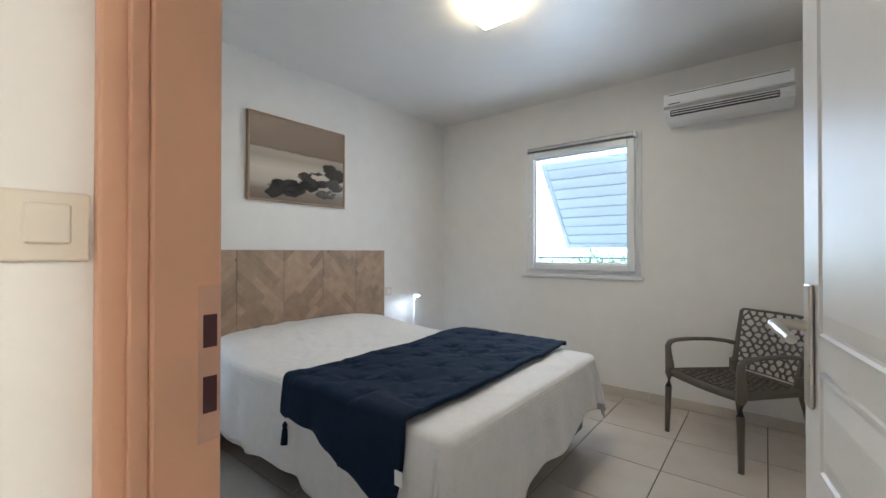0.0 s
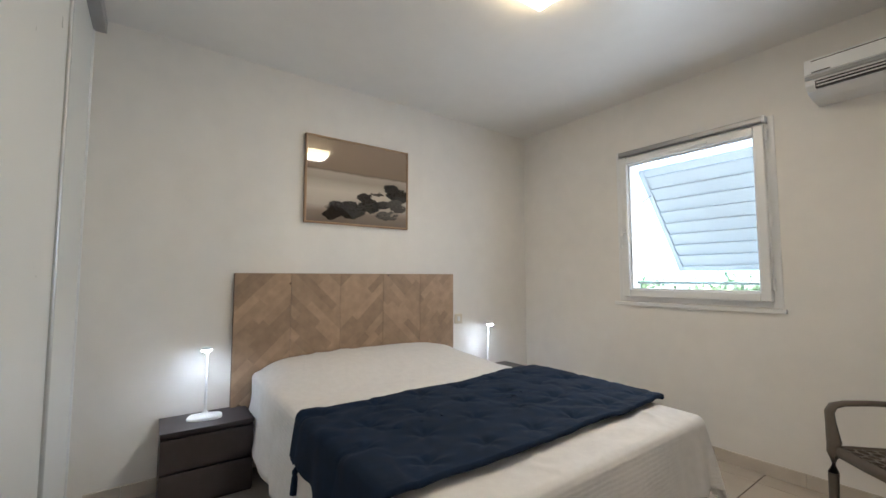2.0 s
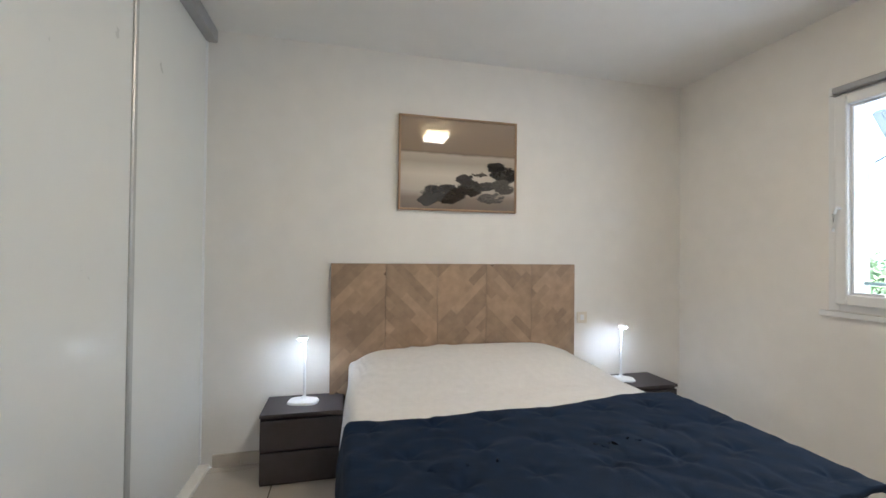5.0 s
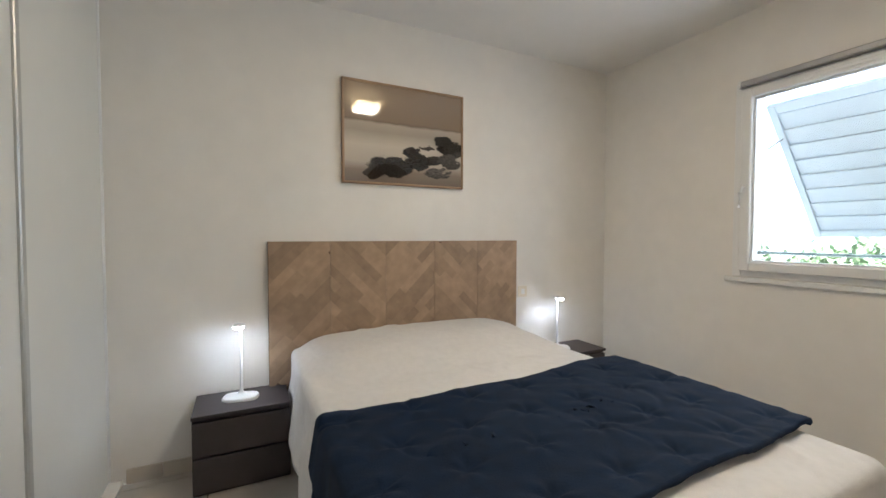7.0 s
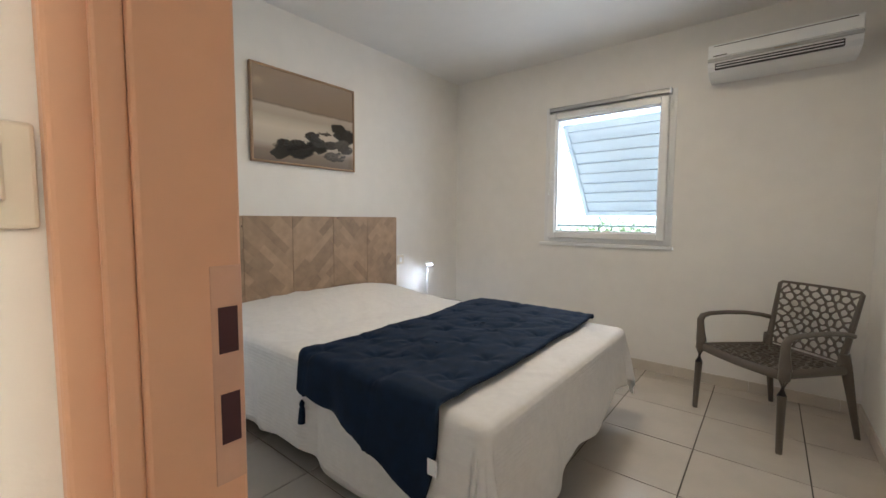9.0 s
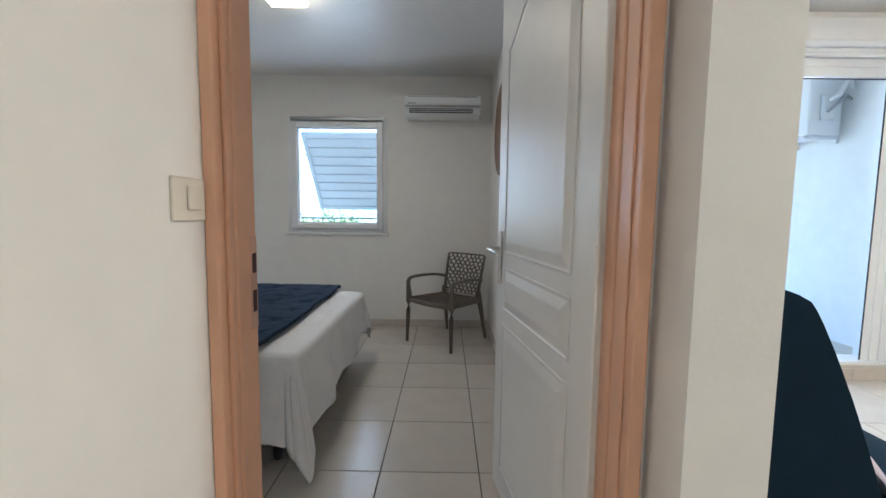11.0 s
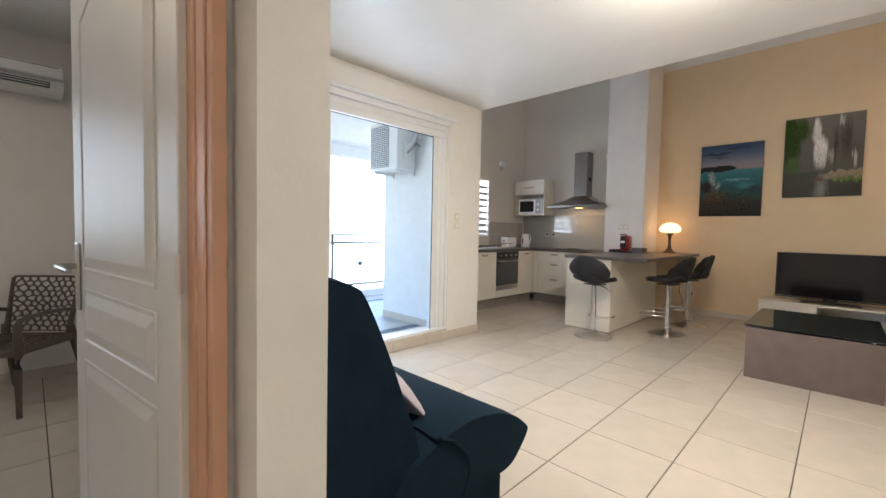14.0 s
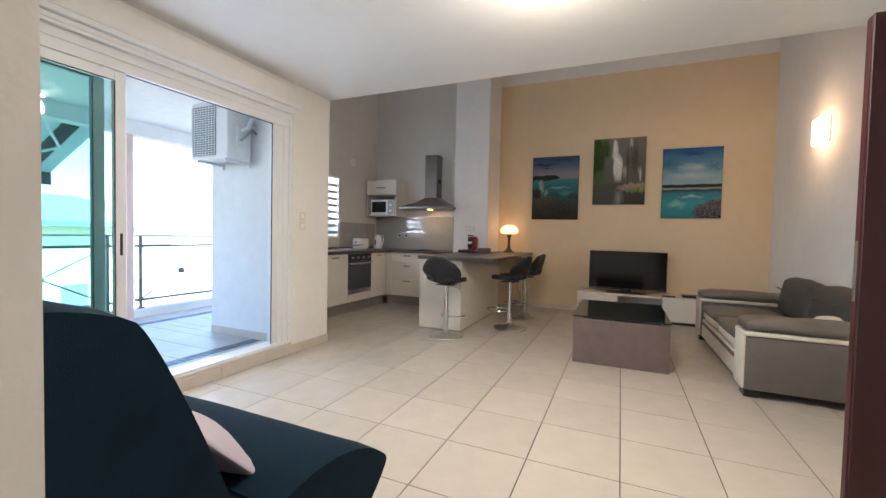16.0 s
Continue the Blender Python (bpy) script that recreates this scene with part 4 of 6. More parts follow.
    for s in (-1, 1):
        part("leg", tube(bmesh.new(), [(s * (W + 0.008), -D - 0.004, 0.0), (s * W, -D + 0.002, 0.3), (s * W, -D + 0.008, 0.385), (s * W, -D + 0.012, 0.44)], [0.015, 0.021, 0.027, 0.026], 10, 1.0), TAUPE, c, smooth=True)
        part("leg", tube(bmesh.new(), [(s * (W - 0.02), D + 0.075, 0.0), (s * (W - 0.035), D + 0.03, 0.22), (s * 0.222, D - 0.012, 0.40), (s * 0.215, D - 0.02, 0.47)], [0.014, 0.02, 0.027, 0.024], 10, 1.0), TAUPE, c, smooth=True)
        arm = [(s * W, -D + 0.012, 0.43), (s * (W + 0.002), -D + 0.004, 0.52), (s * (W + 0.004), -D + 0.002, 0.565), (s * (W + 0.004), -D + 0.02, 0.591), (s * (W + 0.004), -D + 0.07, 0.602), (s * W, -0.06, 0.605), (s * (W - 0.008), 0.08, 0.60), (s * (W - 0.02), 0.18, 0.588), (s * 0.228, D + 0.008, 0.57)]
        part("armrest", tube(bmesh.new(), arm, [0.024, 0.017, 0.016, 0.015, 0.013, 0.0125, 0.0125, 0.013, 0.015], 10, 1.4, (1, 0, 0)), TAUPE, c, smooth=True)
    return c


chair = armchair()
chair.matrix_basis = pose(0.275, 3.045, 0, 0, 0, -39.5) @ Matrix.Diagonal((0.955, 0.955, 0.985, 1))


# ---- balcony door, shutter box and balcony ----
sl = thing("window_2", (2.3, 2.33, 0.09), "white aluminium sliding balcony door with green-tinted panes, standing open", "sliding door", kind="structure")
bm = bmesh.new()
bx(bm, 1.05, 1.10, 2.27, 2.425, 0.09, 2.32, 0.003)
bx(bm, 3.515, 3.55, 2.27, 2.425, 0.09, 2.32, 0.003)
bx(bm, 1.10, 3.515, 2.27, 2.425, 0.09, 0.135, 0.003)
bx(bm, 1.10, 3.515, 2.275, 2.31, 2.15, 2.32, 0.003)
bx(bm, 1.10, 3.515, 2.3105, 2.425, 2.2, 2.32, 0.003)
bx(bm, 1.10, 3.515, 2.266, 2.2745, 2.215, 2.32, 0.002)
part("outer_frame", bm, PVC, sl)
bm = bmesh.new()
for yy, xx in ((2.282, 3.45), (2.292, 3.395), (2.302, 3.343)):
    bx(bm, xx, 3.5145, yy, yy + 0.0095, 0.136, 2.149, 0.002)
bx(bm, 3.40, 3.5145, 2.33, 2.42, 0.136, 2.149, 0.002)
part("jamb_track", bm, PVC, sl)
part("brush_seal", box(3.336, 3.3425, 2.303, 2.31, 0.136, 2.143), DARKGREY, sl, "black brush seal")
part("brush_seal", box(2.15, 3.3425, 2.3, 2.307, 2.1435, 2.1495), DARKGREY, sl, "black brush seal")
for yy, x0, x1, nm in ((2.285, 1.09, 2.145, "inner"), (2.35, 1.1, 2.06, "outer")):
    # Outer sash: blue-grey puts its shade behind the tinted pane into the colour.
    sh = part("sash", frame_rect(bmesh.new(), "y", yy, 0.04, x0, x1, 0.137, 2.149, 0.065, 0.004), PVC if nm == "inner" else mat("shaded_sash_blue_grey", (0.2, 0.26, 0.28), 0.4), sl)
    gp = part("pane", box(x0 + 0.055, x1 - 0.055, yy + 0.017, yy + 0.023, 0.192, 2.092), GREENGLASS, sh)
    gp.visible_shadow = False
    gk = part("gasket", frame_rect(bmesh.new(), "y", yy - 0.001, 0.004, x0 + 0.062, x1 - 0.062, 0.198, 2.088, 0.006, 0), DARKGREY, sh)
part("pull_handle", box(2.105, 2.12, 2.278, 2.285, 1.0, 1.14, 0.003), DARKGREY, sl)
part("door_sill", box(1.05, 3.55, 2.256, 2.30, 0.085, 0.112, 0.003), mat("sill_stone", (0.6, 0.56, 0.5), 0.4), sl)
shb = thing("shutter_box", (2.3, 2.2, 2.4), "white roller shutter box above the balcony door", "shutter box", kind="structure")
bm = bx(bmesh.new(), 0.84, 3.57, 2.2, 2.264, 2.362, 2.515, 0.006, 2)
part("box", bm, PLASTER, shb)
bm = bx(bmesh.new(), 0.84, 3.575, 2.192, 2.264, 2.325, 2.3605, 0.004)
bx(bm, 0.84, 3.56, 2.225, 2.264, 2.292, 2.3245, 0.004)
part("lower_edge", bm, PVC, shb)
for k in range(2):
    part("bottom_slat", box(1.06, 3.5, 2.225 + 0.02 * k, 2.24 + 0.02 * k, 2.27, 2.291, 0.002), PVC, shb)

wall("balcony_slab", [(0.825, 3.94, 2.465, 3.8, -0.2, -0.062), (-1.0, 7.7, 3.8, 5.62, -0.2, -0.062)], GROUT)
wall("balcony_ceiling", [(0.83, 3.93, 2.465, 5.62, 2.62, 2.75), (3.93, 8.5, 3.8, 5.62, 2.62, 2.75)], EXTWHITE)
wall("balcony_beam", [(0.83, 8.5, 5.42, 5.62, 2.43, 2.62)], EXTWHITE)
wall("balcony_side_wall", [(3.92, 3.94, 2.465, 3.875, -0.06, 2.62), (3.94, 7.6, 3.8, 3.875, -0.06, 1.05), (3.94, 4.88, 3.8, 3.875, 1.05, 2.62), (5.95, 7.6, 3.8, 3.875, 1.05, 2.62)], EXTWHITE)
wall("balcony_column", [(3.8, 3.93, 5.44, 5.6, -0.06, 2.43)], EXTPINK)
wall("balcony_curb", [(0.83, 3.8, 5.44, 5.6, -0.06, 0.055), (3.93, 8.0, 5.44, 5.6, -0.06, 0.055)], EXTWHITE)
wall("building_base", [(-2.6, 7.7, -2.6, 3.8, -3.4, -0.2), (-1, 7.7, 3.8, 5.6, -3.4, -0.2)], EXTWHITE)
sk3 = skirting("skirting_balcony_side", 3.91, 3.92, 2.47, 3.875, "y", 0.1, 0.09)
sk3.location.z = -0.058


def railing(x0, x1, label):
    r = thing("balcony_railing", ((x0 + x1) / 2, 5.52, 0.055), label, "railing")
    for z, rad in ((1.07, 0.009), (0.93, 0.017), (0.175, 0.016)):
        part("rail", cyl(bmesh.new(), (x0 - 0.07, 5.52, z), (x1 + 0.07, 5.52, z), rad, n=8), RAILMETAL, r, smooth=True)
    n = max(1, round((x1 - x0) / 1.15))
    for i in range(n + 1):
        px = x0 + (x1 - x0) * i / n
        part("post", box(px - 0.017, px + 0.017, 5.505, 5.535, 0.055, 1.07, 0.003), RAILMETAL, r)
        part("foot", box(px - 0.04, px + 0.04, 5.485, 5.555, 0.055, 0.07, 0.003), RAILMETAL, r)
        if i < n:
            qx = x0 + (x1 - x0) * (i + 1) / n
            for a, b in ((0.18, 0.92), (0.92, 0.18)):
                part("brace", cyl(bmesh.new(), (px, 5.52, a), (qx, 5.52, b), 0.008, n=6), RAILMETAL, r)
            bm = bmesh.new()
            bmesh.ops.create_uvsphere(bm, u_segments=12, v_segments=8, radius=0.045, matrix=Matrix.Translation(((px + qx) / 2, 5.52, 0.55)))
            part("boss", bm, RAILMETAL, r, smooth=True)
    return r


railing(4.06, 7.5, "green grey metal balcony railing with crossed braces, clear sky behind")
railing(0.95, 3.66, "green grey metal balcony railing with crossed braces, seen through tinted glass")

ou = thing("outdoor_unit", (3.75, 3.48, 2.0), "white outdoor air conditioner unit on brackets high on the balcony wall", "outdoor unit")
part("casing", box(3.585, 3.885, 3.2, 3.76, 1.94, 2.55, 0.012, 2), PVC, ou)
part("fan_grille_back", box(3.578, 3.585, 3.37, 3.74, 1.975, 2.5, 0.002), mat("grey_fan_recess", (0.22, 0.25, 0.3), 0.6), ou)
bm = bmesh.new()
for k in range(22):
    z = 1.985 + k * 0.0245
    bx(bm, 3.572, 3.577, 3.37, 3.74, z, z + 0.007)
for k in range(9):
    y = 3.375 + k * 0.045
    bx(bm, 3.569, 3.573, y, y + 0.004, 1.975, 2.5)
part("fan_grille", bm, PVC, ou)
part("label_bar", box(3.58, 3.584, 3.25, 3.32, 2.47, 2.49), mat("blue_bar", (0.1, 0.16, 0.35), 0.5), ou)
part("valve_cover", box(3.68, 3.80, 3.17, 3.2, 2.07, 2.3, 0.01, 2), PVC, ou)
part("pipe", tube(bmesh.new(), [(3.74, 3.17, 2.25), (3.76, 3.10, 2.28), (3.80, 3.09, 2.38), (3.86, 3.12, 2.42), (3.91, 3.14, 2.35)], 0.02, 8), PVC, ou, smooth=True)
part("pipe", tube(bmesh.new(), [(3.72, 3.17, 2.14), (3.76, 3.12, 2.2), (3.84, 3.13, 2.28), (3.91, 3.15, 2.25)], 0.013, 8), mat("grey_pipe_sleeve", (0.35, 0.36, 0.38), 0.7), ou, smooth=True)
for y in (3.26, 3.68):
    br = part("bracket", box(3.60, 3.92, y - 0.015, y + 0.015, 1.91, 1.938, 0.003), PVC, ou)
    part("bracket_foot", box(3.892, 3.918, y - 0.02, y + 0.02, 1.875, 2.31, 0.003), PVC, br)

# striped awning over the edge of the balcony
aw = thing("awning", (2.3, 5.7, 2.6), "striped teal and white awning on folding arms beyond the balcony", "awning")
TEAL = mat("dark_teal_canvas", (0.025, 0.055, 0.058), 0.85)
PALE = mat("pale_canvas", (0.62, 0.72, 0.72), 0.85)
for k in range(19):
    x = 0.14 + k * 0.19
    bm = bmesh.new()
    a = [(x, 5.66, 2.6), (x + 0.19, 5.66, 2.6), (x + 0.19, 7.1, 1.98), (x, 7.1, 1.98)]
    tp = [bm.verts.new(p) for p in a]
    lo = [bm.verts.new((p[0], p[1] - 0.002, p[2] - 0.006)) for p in a]
    bm.faces.new(tp)
    bm.faces.new(lo[::-1])
    for i in range(4):
        bm.faces.new((tp[i], lo[i], lo[(i + 1) % 4], tp[(i + 1) % 4]))
    part("canvas_stripe", bm, TEAL if k % 2 else PALE, aw)
    part("valance", box(x + 0.002, x + 0.188, 7.1, 7.106, 1.78, 1.975), PALE if k % 2 else TEAL, aw)
part("roller", cyl(bmesh.new(), (0.14, 5.68, 2.62), (3.75, 5.68, 2.62), 0.04, n=12), PVC, aw, smooth=True)
part("front_bar", cyl(bmesh.new(), (0.14, 7.1, 1.985), (3.75, 7.1, 1.985), 0.02, n=10), PVC, aw, smooth=True)
for x in (0.9, 3.1):
    part("folding_arm", tube(bmesh.new(), [(x, 5.7, 2.45), (x + 0.45, 6.4, 2.25), (x, 7.08, 1.98)], 0.02, 8), PVC, aw, smooth=True)


# ---- kitchen ----
def handle_bar(x, y, z, along, parent, w=0.13):
    if along == "x":
        b = box(x - w / 2, x + w / 2, y - 0.02, y - 0.004, z - 0.011, z + 0.011, 0.004)
    else:
        b = box(x - 0.02, x - 0.004, y - w / 2, y + w / 2, z - 0.011, z + 0.011, 0.004)
    return part("handle", b, BRASS, parent, "aged metal handle")


def base_cabinet(x0, x1, label, face="y", splits=None, y0=3.0, hpos=None):
    c = thing("base_cabinet", ((x0 + x1) / 2, 3.3, 0) if face == "y" else (6.75, (x0 + x1) / 2, 0), label, "kitchen cabinet", group="kitchen base cabinets")
    if face == "y":
        part("body", box(x0 + 0.001, x1 - 0.001, 3.02, 3.598, 0.15, 0.869), CREAM_LAC, c)
        part("plinth", box(x0, x1, 3.055, 3.075, 0.0, 0.148), GREY_PLINTH, c)
        d = part("door", box(x0 + 0.002, x1 - 0.002, 3.0, 3.019, 0.155, 0.865, 0.002), CREAM_LAC, c)
        handle_bar((x0 + x1) / 2 if hpos is None else hpos, 3.0, 0.82, "x", d)
    else:
        part("body", box(6.47, 7.048, x0 + 0.001, x1 - 0.001, 0.15, 0.869), CREAM_LAC, c)
        part("plinth", box(6.505, 6.525, x0, x1, 0.0, 0.148), GREY_PLINTH, c)
        for a, b in splits or ((0.155, 0.865),):
            d = part("drawer" if splits else "filler_panel", box(6.45, 6.469, x0 + 0.002, x1 - 0.002, a, b - 0.003, 0.002), CREAM_LAC, c)
            if splits:
                handle_bar(6.45, (x0 + x1) / 2, b - 0.05, "y", d)
    return c


base_cabinet(4.21, 4.81, "cream base cabinet with a closed door under the kitchen window")
base_cabinet(4.811, 5.41, "cream base cabinet with a closed door beside the oven")
base_cabinet(6.0, 6.449, "cream base cabinet with a closed door in the kitchen corner")
base_cabinet(2.9, 2.999, "narrow cream filler panel in the kitchen corner", "x")
DR = ((0.155, 0.45), (0.453, 0.70), (0.703, 0.867))
base_cabinet(2.301, 2.899, "cream three-drawer base cabinet under the hob", "x", DR)
base_cabinet(1.93, 2.3, "narrow cream three-drawer base cabinet beside the bar", "x", DR)
ov = thing("oven", (5.705, 3.2, 0.15), "black and steel built-in oven between cream kitchen cabinets", "oven")
part("housing", box(5.412, 5.998, 3.022, 3.598, 0.15, 0.869), CREAM_LAC, ov)
part("plinth", box(5.41, 6.0, 3.055, 3.075, 0.0, 0.148), GREY_PLINTH, ov)
part("lower_panel", box(5.412, 5.998, 3.0, 3.02, 0.155, 0.265, 0.002), CREAM_LAC, ov)
part("door", box(5.412, 5.998, 2.992, 3.02, 0.34, 0.745, 0.004), mat("oven_glass", (0.06, 0.065, 0.07), 0.15), ov, "black glass oven door")
part("lower_trim", box(5.412, 5.998, 2.992, 3.02, 0.27, 0.337, 0.004), STEEL, ov)
part("control_panel", box(5.412, 5.998, 2.992, 3.02, 0.75, 0.865, 0.003), BLACK, ov)
for k in range(4):
    part("knob", cyl(bmesh.new(), (5.5 + 0.135 * k, 2.992, 0.81), (5.5 + 0.135 * k, 2.972, 0.81), 0.016, n=14), STEEL, ov, smooth=True)
part("handle", tube(bmesh.new(), [(5.45, 2.99, 0.725), (5.46, 2.955, 0.725), (5.95, 2.955, 0.725), (5.96, 2.99, 0.725)], 0.011, 8), STEEL, ov, "steel bar handle", smooth=True)

wt = thing("kitchen_worktop", (6.5, 3.2, 0.87), "dark laminate L-shaped kitchen worktop", "worktop")
part("long_top", box(4.08, 7.049, 2.975, 3.599, 0.87, 0.91, 0.003), WORKTOP, wt)
part("hob_top", box(6.425, 7.049, 1.928, 2.9745, 0.87, 0.91, 0.003), WORKTOP, wt)
part("splash_strip", box(4.08, 7.03, 3.588, 3.5995, 0.911, 0.94, 0.002), WORKTOP, wt)

isl = thing("kitchen_island", (6.0, 1.42, 0), "cream kitchen bar counter with a dark laminate top", "kitchen bar")
part("end_panel", box(5.15, 5.17, 1.14, 1.70, 0.012, 0.871, 0.002), CREAM_LAC, isl)
part("side_panel", box(5.17, 6.8, 1.14, 1.16, 0.012, 0.871, 0.002), CREAM_LAC, isl)
part("side_panel", box(5.17, 6.8, 1.68, 1.70, 0.012, 0.871, 0.002), CREAM_LAC, isl)
part("core", box(5.18, 6.79, 1.17, 1.67, 0.0, 0.87), GREY_PLINTH, isl)
part("worktop", box(5.12, 7.44, 0.74, 1.345, 0.872, 0.912, 0.004), WORKTOP, isl, "dark laminate bar top")
part("worktop", box(5.12, 6.798, 1.3455, 1.72, 0.872, 0.912, 0.004), WORKTOP, isl, "dark laminate bar top")
part("support_foot", cyl(bmesh.new(), (7.2, 0.84, 0), (7.2, 0.84, 0.872), 0.025, n=14), CHROME, isl, smooth=True)

sb = part("splashback", box(7.042, 7.05, 1.93, 3.5995, 0.911, 1.49, 0.001), SPLASH, None, "glossy grey glass splashback", kind="structure")
bt = thing("tile_splashback", (5.6, 3.59, 0.95), "", "", kind="structure")
WTILE = mat("pale_grey_wall_tile", (0.42, 0.4, 0.38), 0.25, rand=0.03, vary=0.03)
for i in range(6):
    for j in range(2):
        x = 5.97 + i * 0.172
        if x > 6.95:
            continue
        part("tile", box(x + 0.0015, x + 0.1705, 3.592, 3.5998, 0.942 + j * 0.205, 1.145 + j * 0.205, 0.0015), WTILE, bt, kind="structure")
hob = thing("hob", (6.75, 2.36, 0.91), "black glass hob under the cooker hood", "hob")
part("hob_glass", box(6.49, 6.98, 2.08, 2.64, 0.9105, 0.917, 0.002), TVBLACK, hob)
for k in range(4):
    part("knob", cyl(bmesh.new(), (6.53, 2.2 + 0.06 * k, 0.917), (6.53, 2.2 + 0.06 * k, 0.937), 0.018, n=14), BLACK, hob, smooth=True)

hd = thing("cooker_hood", (6.8, 2.36, 1.6), "stainless steel chimney cooker hood with its lamp lit above the hob", "cooker hood")
bm = bmesh.new()
secs = [(6.55, 7.049, 1.90, 2.82, 1.60), (6.55, 7.049, 1.90, 2.82, 1.635), (6.72, 7.049, 2.12, 2.60, 1.72), (6.82, 7.049, 2.25, 2.49, 1.80)]
rings = [[bm.verts.new(p) for p in ((x0, y0, z), (x1, y0, z), (x1, y1, z), (x0, y1, z))] for x0, x1, y0, y1, z in secs]
for a, b in zip(rings, rings[1:]):
    for i in range(4):
        bm.faces.new((a[i], a[(i + 1) % 4], b[(i + 1) % 4], b[i]))
bm.faces.new(rings[0][::-1])
bm.faces.new(rings[-1])
part("canopy", bm, HOOD, hd)
part("chimney", box(6.84, 7.049, 2.268, 2.492, 1.80, 2.53, 0.002), HOOD, hd)
part("vent_slots", box(6.90, 7.0, 2.2665, 2.268, 2.05, 2.12), DARKGREY, hd)
part("hood_lamp", box(6.73, 6.83, 2.32, 2.40, 1.5965, 1.6, 0.001), mat("warm_hood_lamp", (0.9, 0.7, 0.4), 0.4, emit=(1.0, 0.42, 0.1), strength=2.2), hd, "glowing warm hood lamp")

mc = thing("wall_cabinet", (6.87, 3.28, 1.8), "cream wall cabinet with a flap above an open microwave niche", "wall cabinet")
for nm, b in (("top_panel", (6.70, 7.049, 2.97, 3.575, 2.095, 2.113)), ("bottom_panel", (6.70, 7.049, 2.97, 3.575, 1.49, 1.508)), ("side_panel", (6.70, 7.049, 2.97, 2.988, 1.508, 2.095)), ("side_panel", (6.70, 7.049, 3.557, 3.575, 1.508, 2.095)), ("shelf", (6.70, 7.049, 2.988, 3.557, 1.855, 1.873)), ("back_panel", (7.03, 7.049, 2.988, 3.557, 1.508, 2.095))):
    part(nm, box(*b, 0.001), CREAM_LAC, mc)
fl = part("flap", box(6.68, 6.699, 2.972, 3.573, 1.868, 2.11, 0.002), CREAM_LAC, mc)
handle_bar(6.68, 3.27, 1.98, "y", fl, 0.2)
mwv = thing("microwave", (6.85, 3.26, 1.51), "white microwave oven in the wall cabinet niche", "microwave")
part("casing", box(6.705, 7.02, 3.02, 3.50, 1.509, 1.775, 0.006), PVC, mwv)
part("door_glass", box(6.70, 6.706, 3.18, 3.47, 1.55, 1.74, 0.004), TVBLACK, mwv, "black microwave window")
part("control_panel", box(6.70, 6.706, 3.03, 3.14, 1.52, 1.765, 0.002), mat("grey_panel", (0.4, 0.4, 0.4), 0.4), mwv)
for z in (1.58, 1.68):
    part("dial", cyl(bmesh.new(), (6.70, 3.085, z), (6.685, 3.085, z), 0.024, n=16), PVC, mwv, smooth=True)

kw = thing("window_3", (5.4, 3.6, 1.1), "white kitchen window with horizontal glass louvres", "window", kind="structure")
part("window_frame", frame_rect(bmesh.new(), "y", 3.575, 0.06, 4.9, 5.93, 1.09, 2.07, 0.03, 0.004), PVC, kw)
for k in range(8):
    z = 1.18 + k * 0.107
    part("louvre_bar", box(4.93, 5.90, 3.60, 3.63, z - 0.022, z + 0.022, 0.002), mat("grey_louvre", (0.42, 0.42, 0.43), 0.5) if k == 0 else bpy.data.materials["grey_louvre"], kw)
part("window_post", box(5.40, 5.43, 3.64, 3.67, 1.12, 2.04), PVC, kw)
part("window_handle", tube(bmesh.new(), [(5.90, 3.58, 1.42), (5.90, 3.55, 1.42), (5.90, 3.545, 1.38), (5.90, 3.545, 1.30)], 0.009, 8), PVC, kw, smooth=True)

kt = thing("kettle", (6.65, 3.3, 0.91), "white electric kettle on the kitchen worktop", "kettle")
bm = bmesh.new()
lathe(bm, 6.65, 3.3, [(0.075, 0.912), (0.08, 0.93), (0.078, 0.95), (0.068, 1.06), (0.06, 1.13), (0.055, 1.145), (0.02, 1.155)], 24)
part("body", bm, PVC, kt, smooth=True)
part("handle", tube(bmesh.new(), [(6.63, 3.24, 1.13), (6.62, 3.18, 1.14), (6.615, 3.165, 1.08), (6.62, 3.19, 0.97), (6.63, 3.225, 0.96)], 0.012, 8), PVC, kt, smooth=True)
part("water_gauge", box(6.568, 6.575, 3.29, 3.31, 0.97, 1.07, 0.002), DARKGREY, kt)
ts = thing("toaster", (6.25, 3.38, 0.91), "white two-slot toaster on the kitchen worktop", "toaster")
part("body", box(6.12, 6.38, 3.30, 3.46, 0.915, 1.09, 0.025, 3), PVC, ts, smooth=True)
part("slots", box(6.16, 6.34, 3.34, 3.42, 1.0885, 1.0915), DARKGREY, ts)
part("lever", box(6.105, 6.12, 3.365, 3.395, 1.02, 1.035, 0.002), DARKGREY, ts)
rk = thing("dish_rack", (5.85, 3.3, 0.91), "chrome wire dish rack on a tray by the sink", "dish rack")
part("tray", box(5.6, 6.05, 3.12, 3.46, 0.911, 0.925, 0.003), STEEL, rk)
for k in range(9):
    x = 5.63 + k * 0.05
    part("wire", tube(bmesh.new(), [(x, 3.14, 0.925), (x, 3.14, 1.0), (x, 3.3, 0.96), (x, 3.44, 1.0), (x, 3.44, 0.925)], 0.003, 5), CHROME, rk)
sk2 = thing("kitchen_sink", (5.1, 3.3, 0.91), "steel inset kitchen sink with a tap under the window", "sink")
part("rim", box(4.7, 5.45, 3.1, 3.5, 0.9105, 0.914, 0.001), STEEL, sk2)
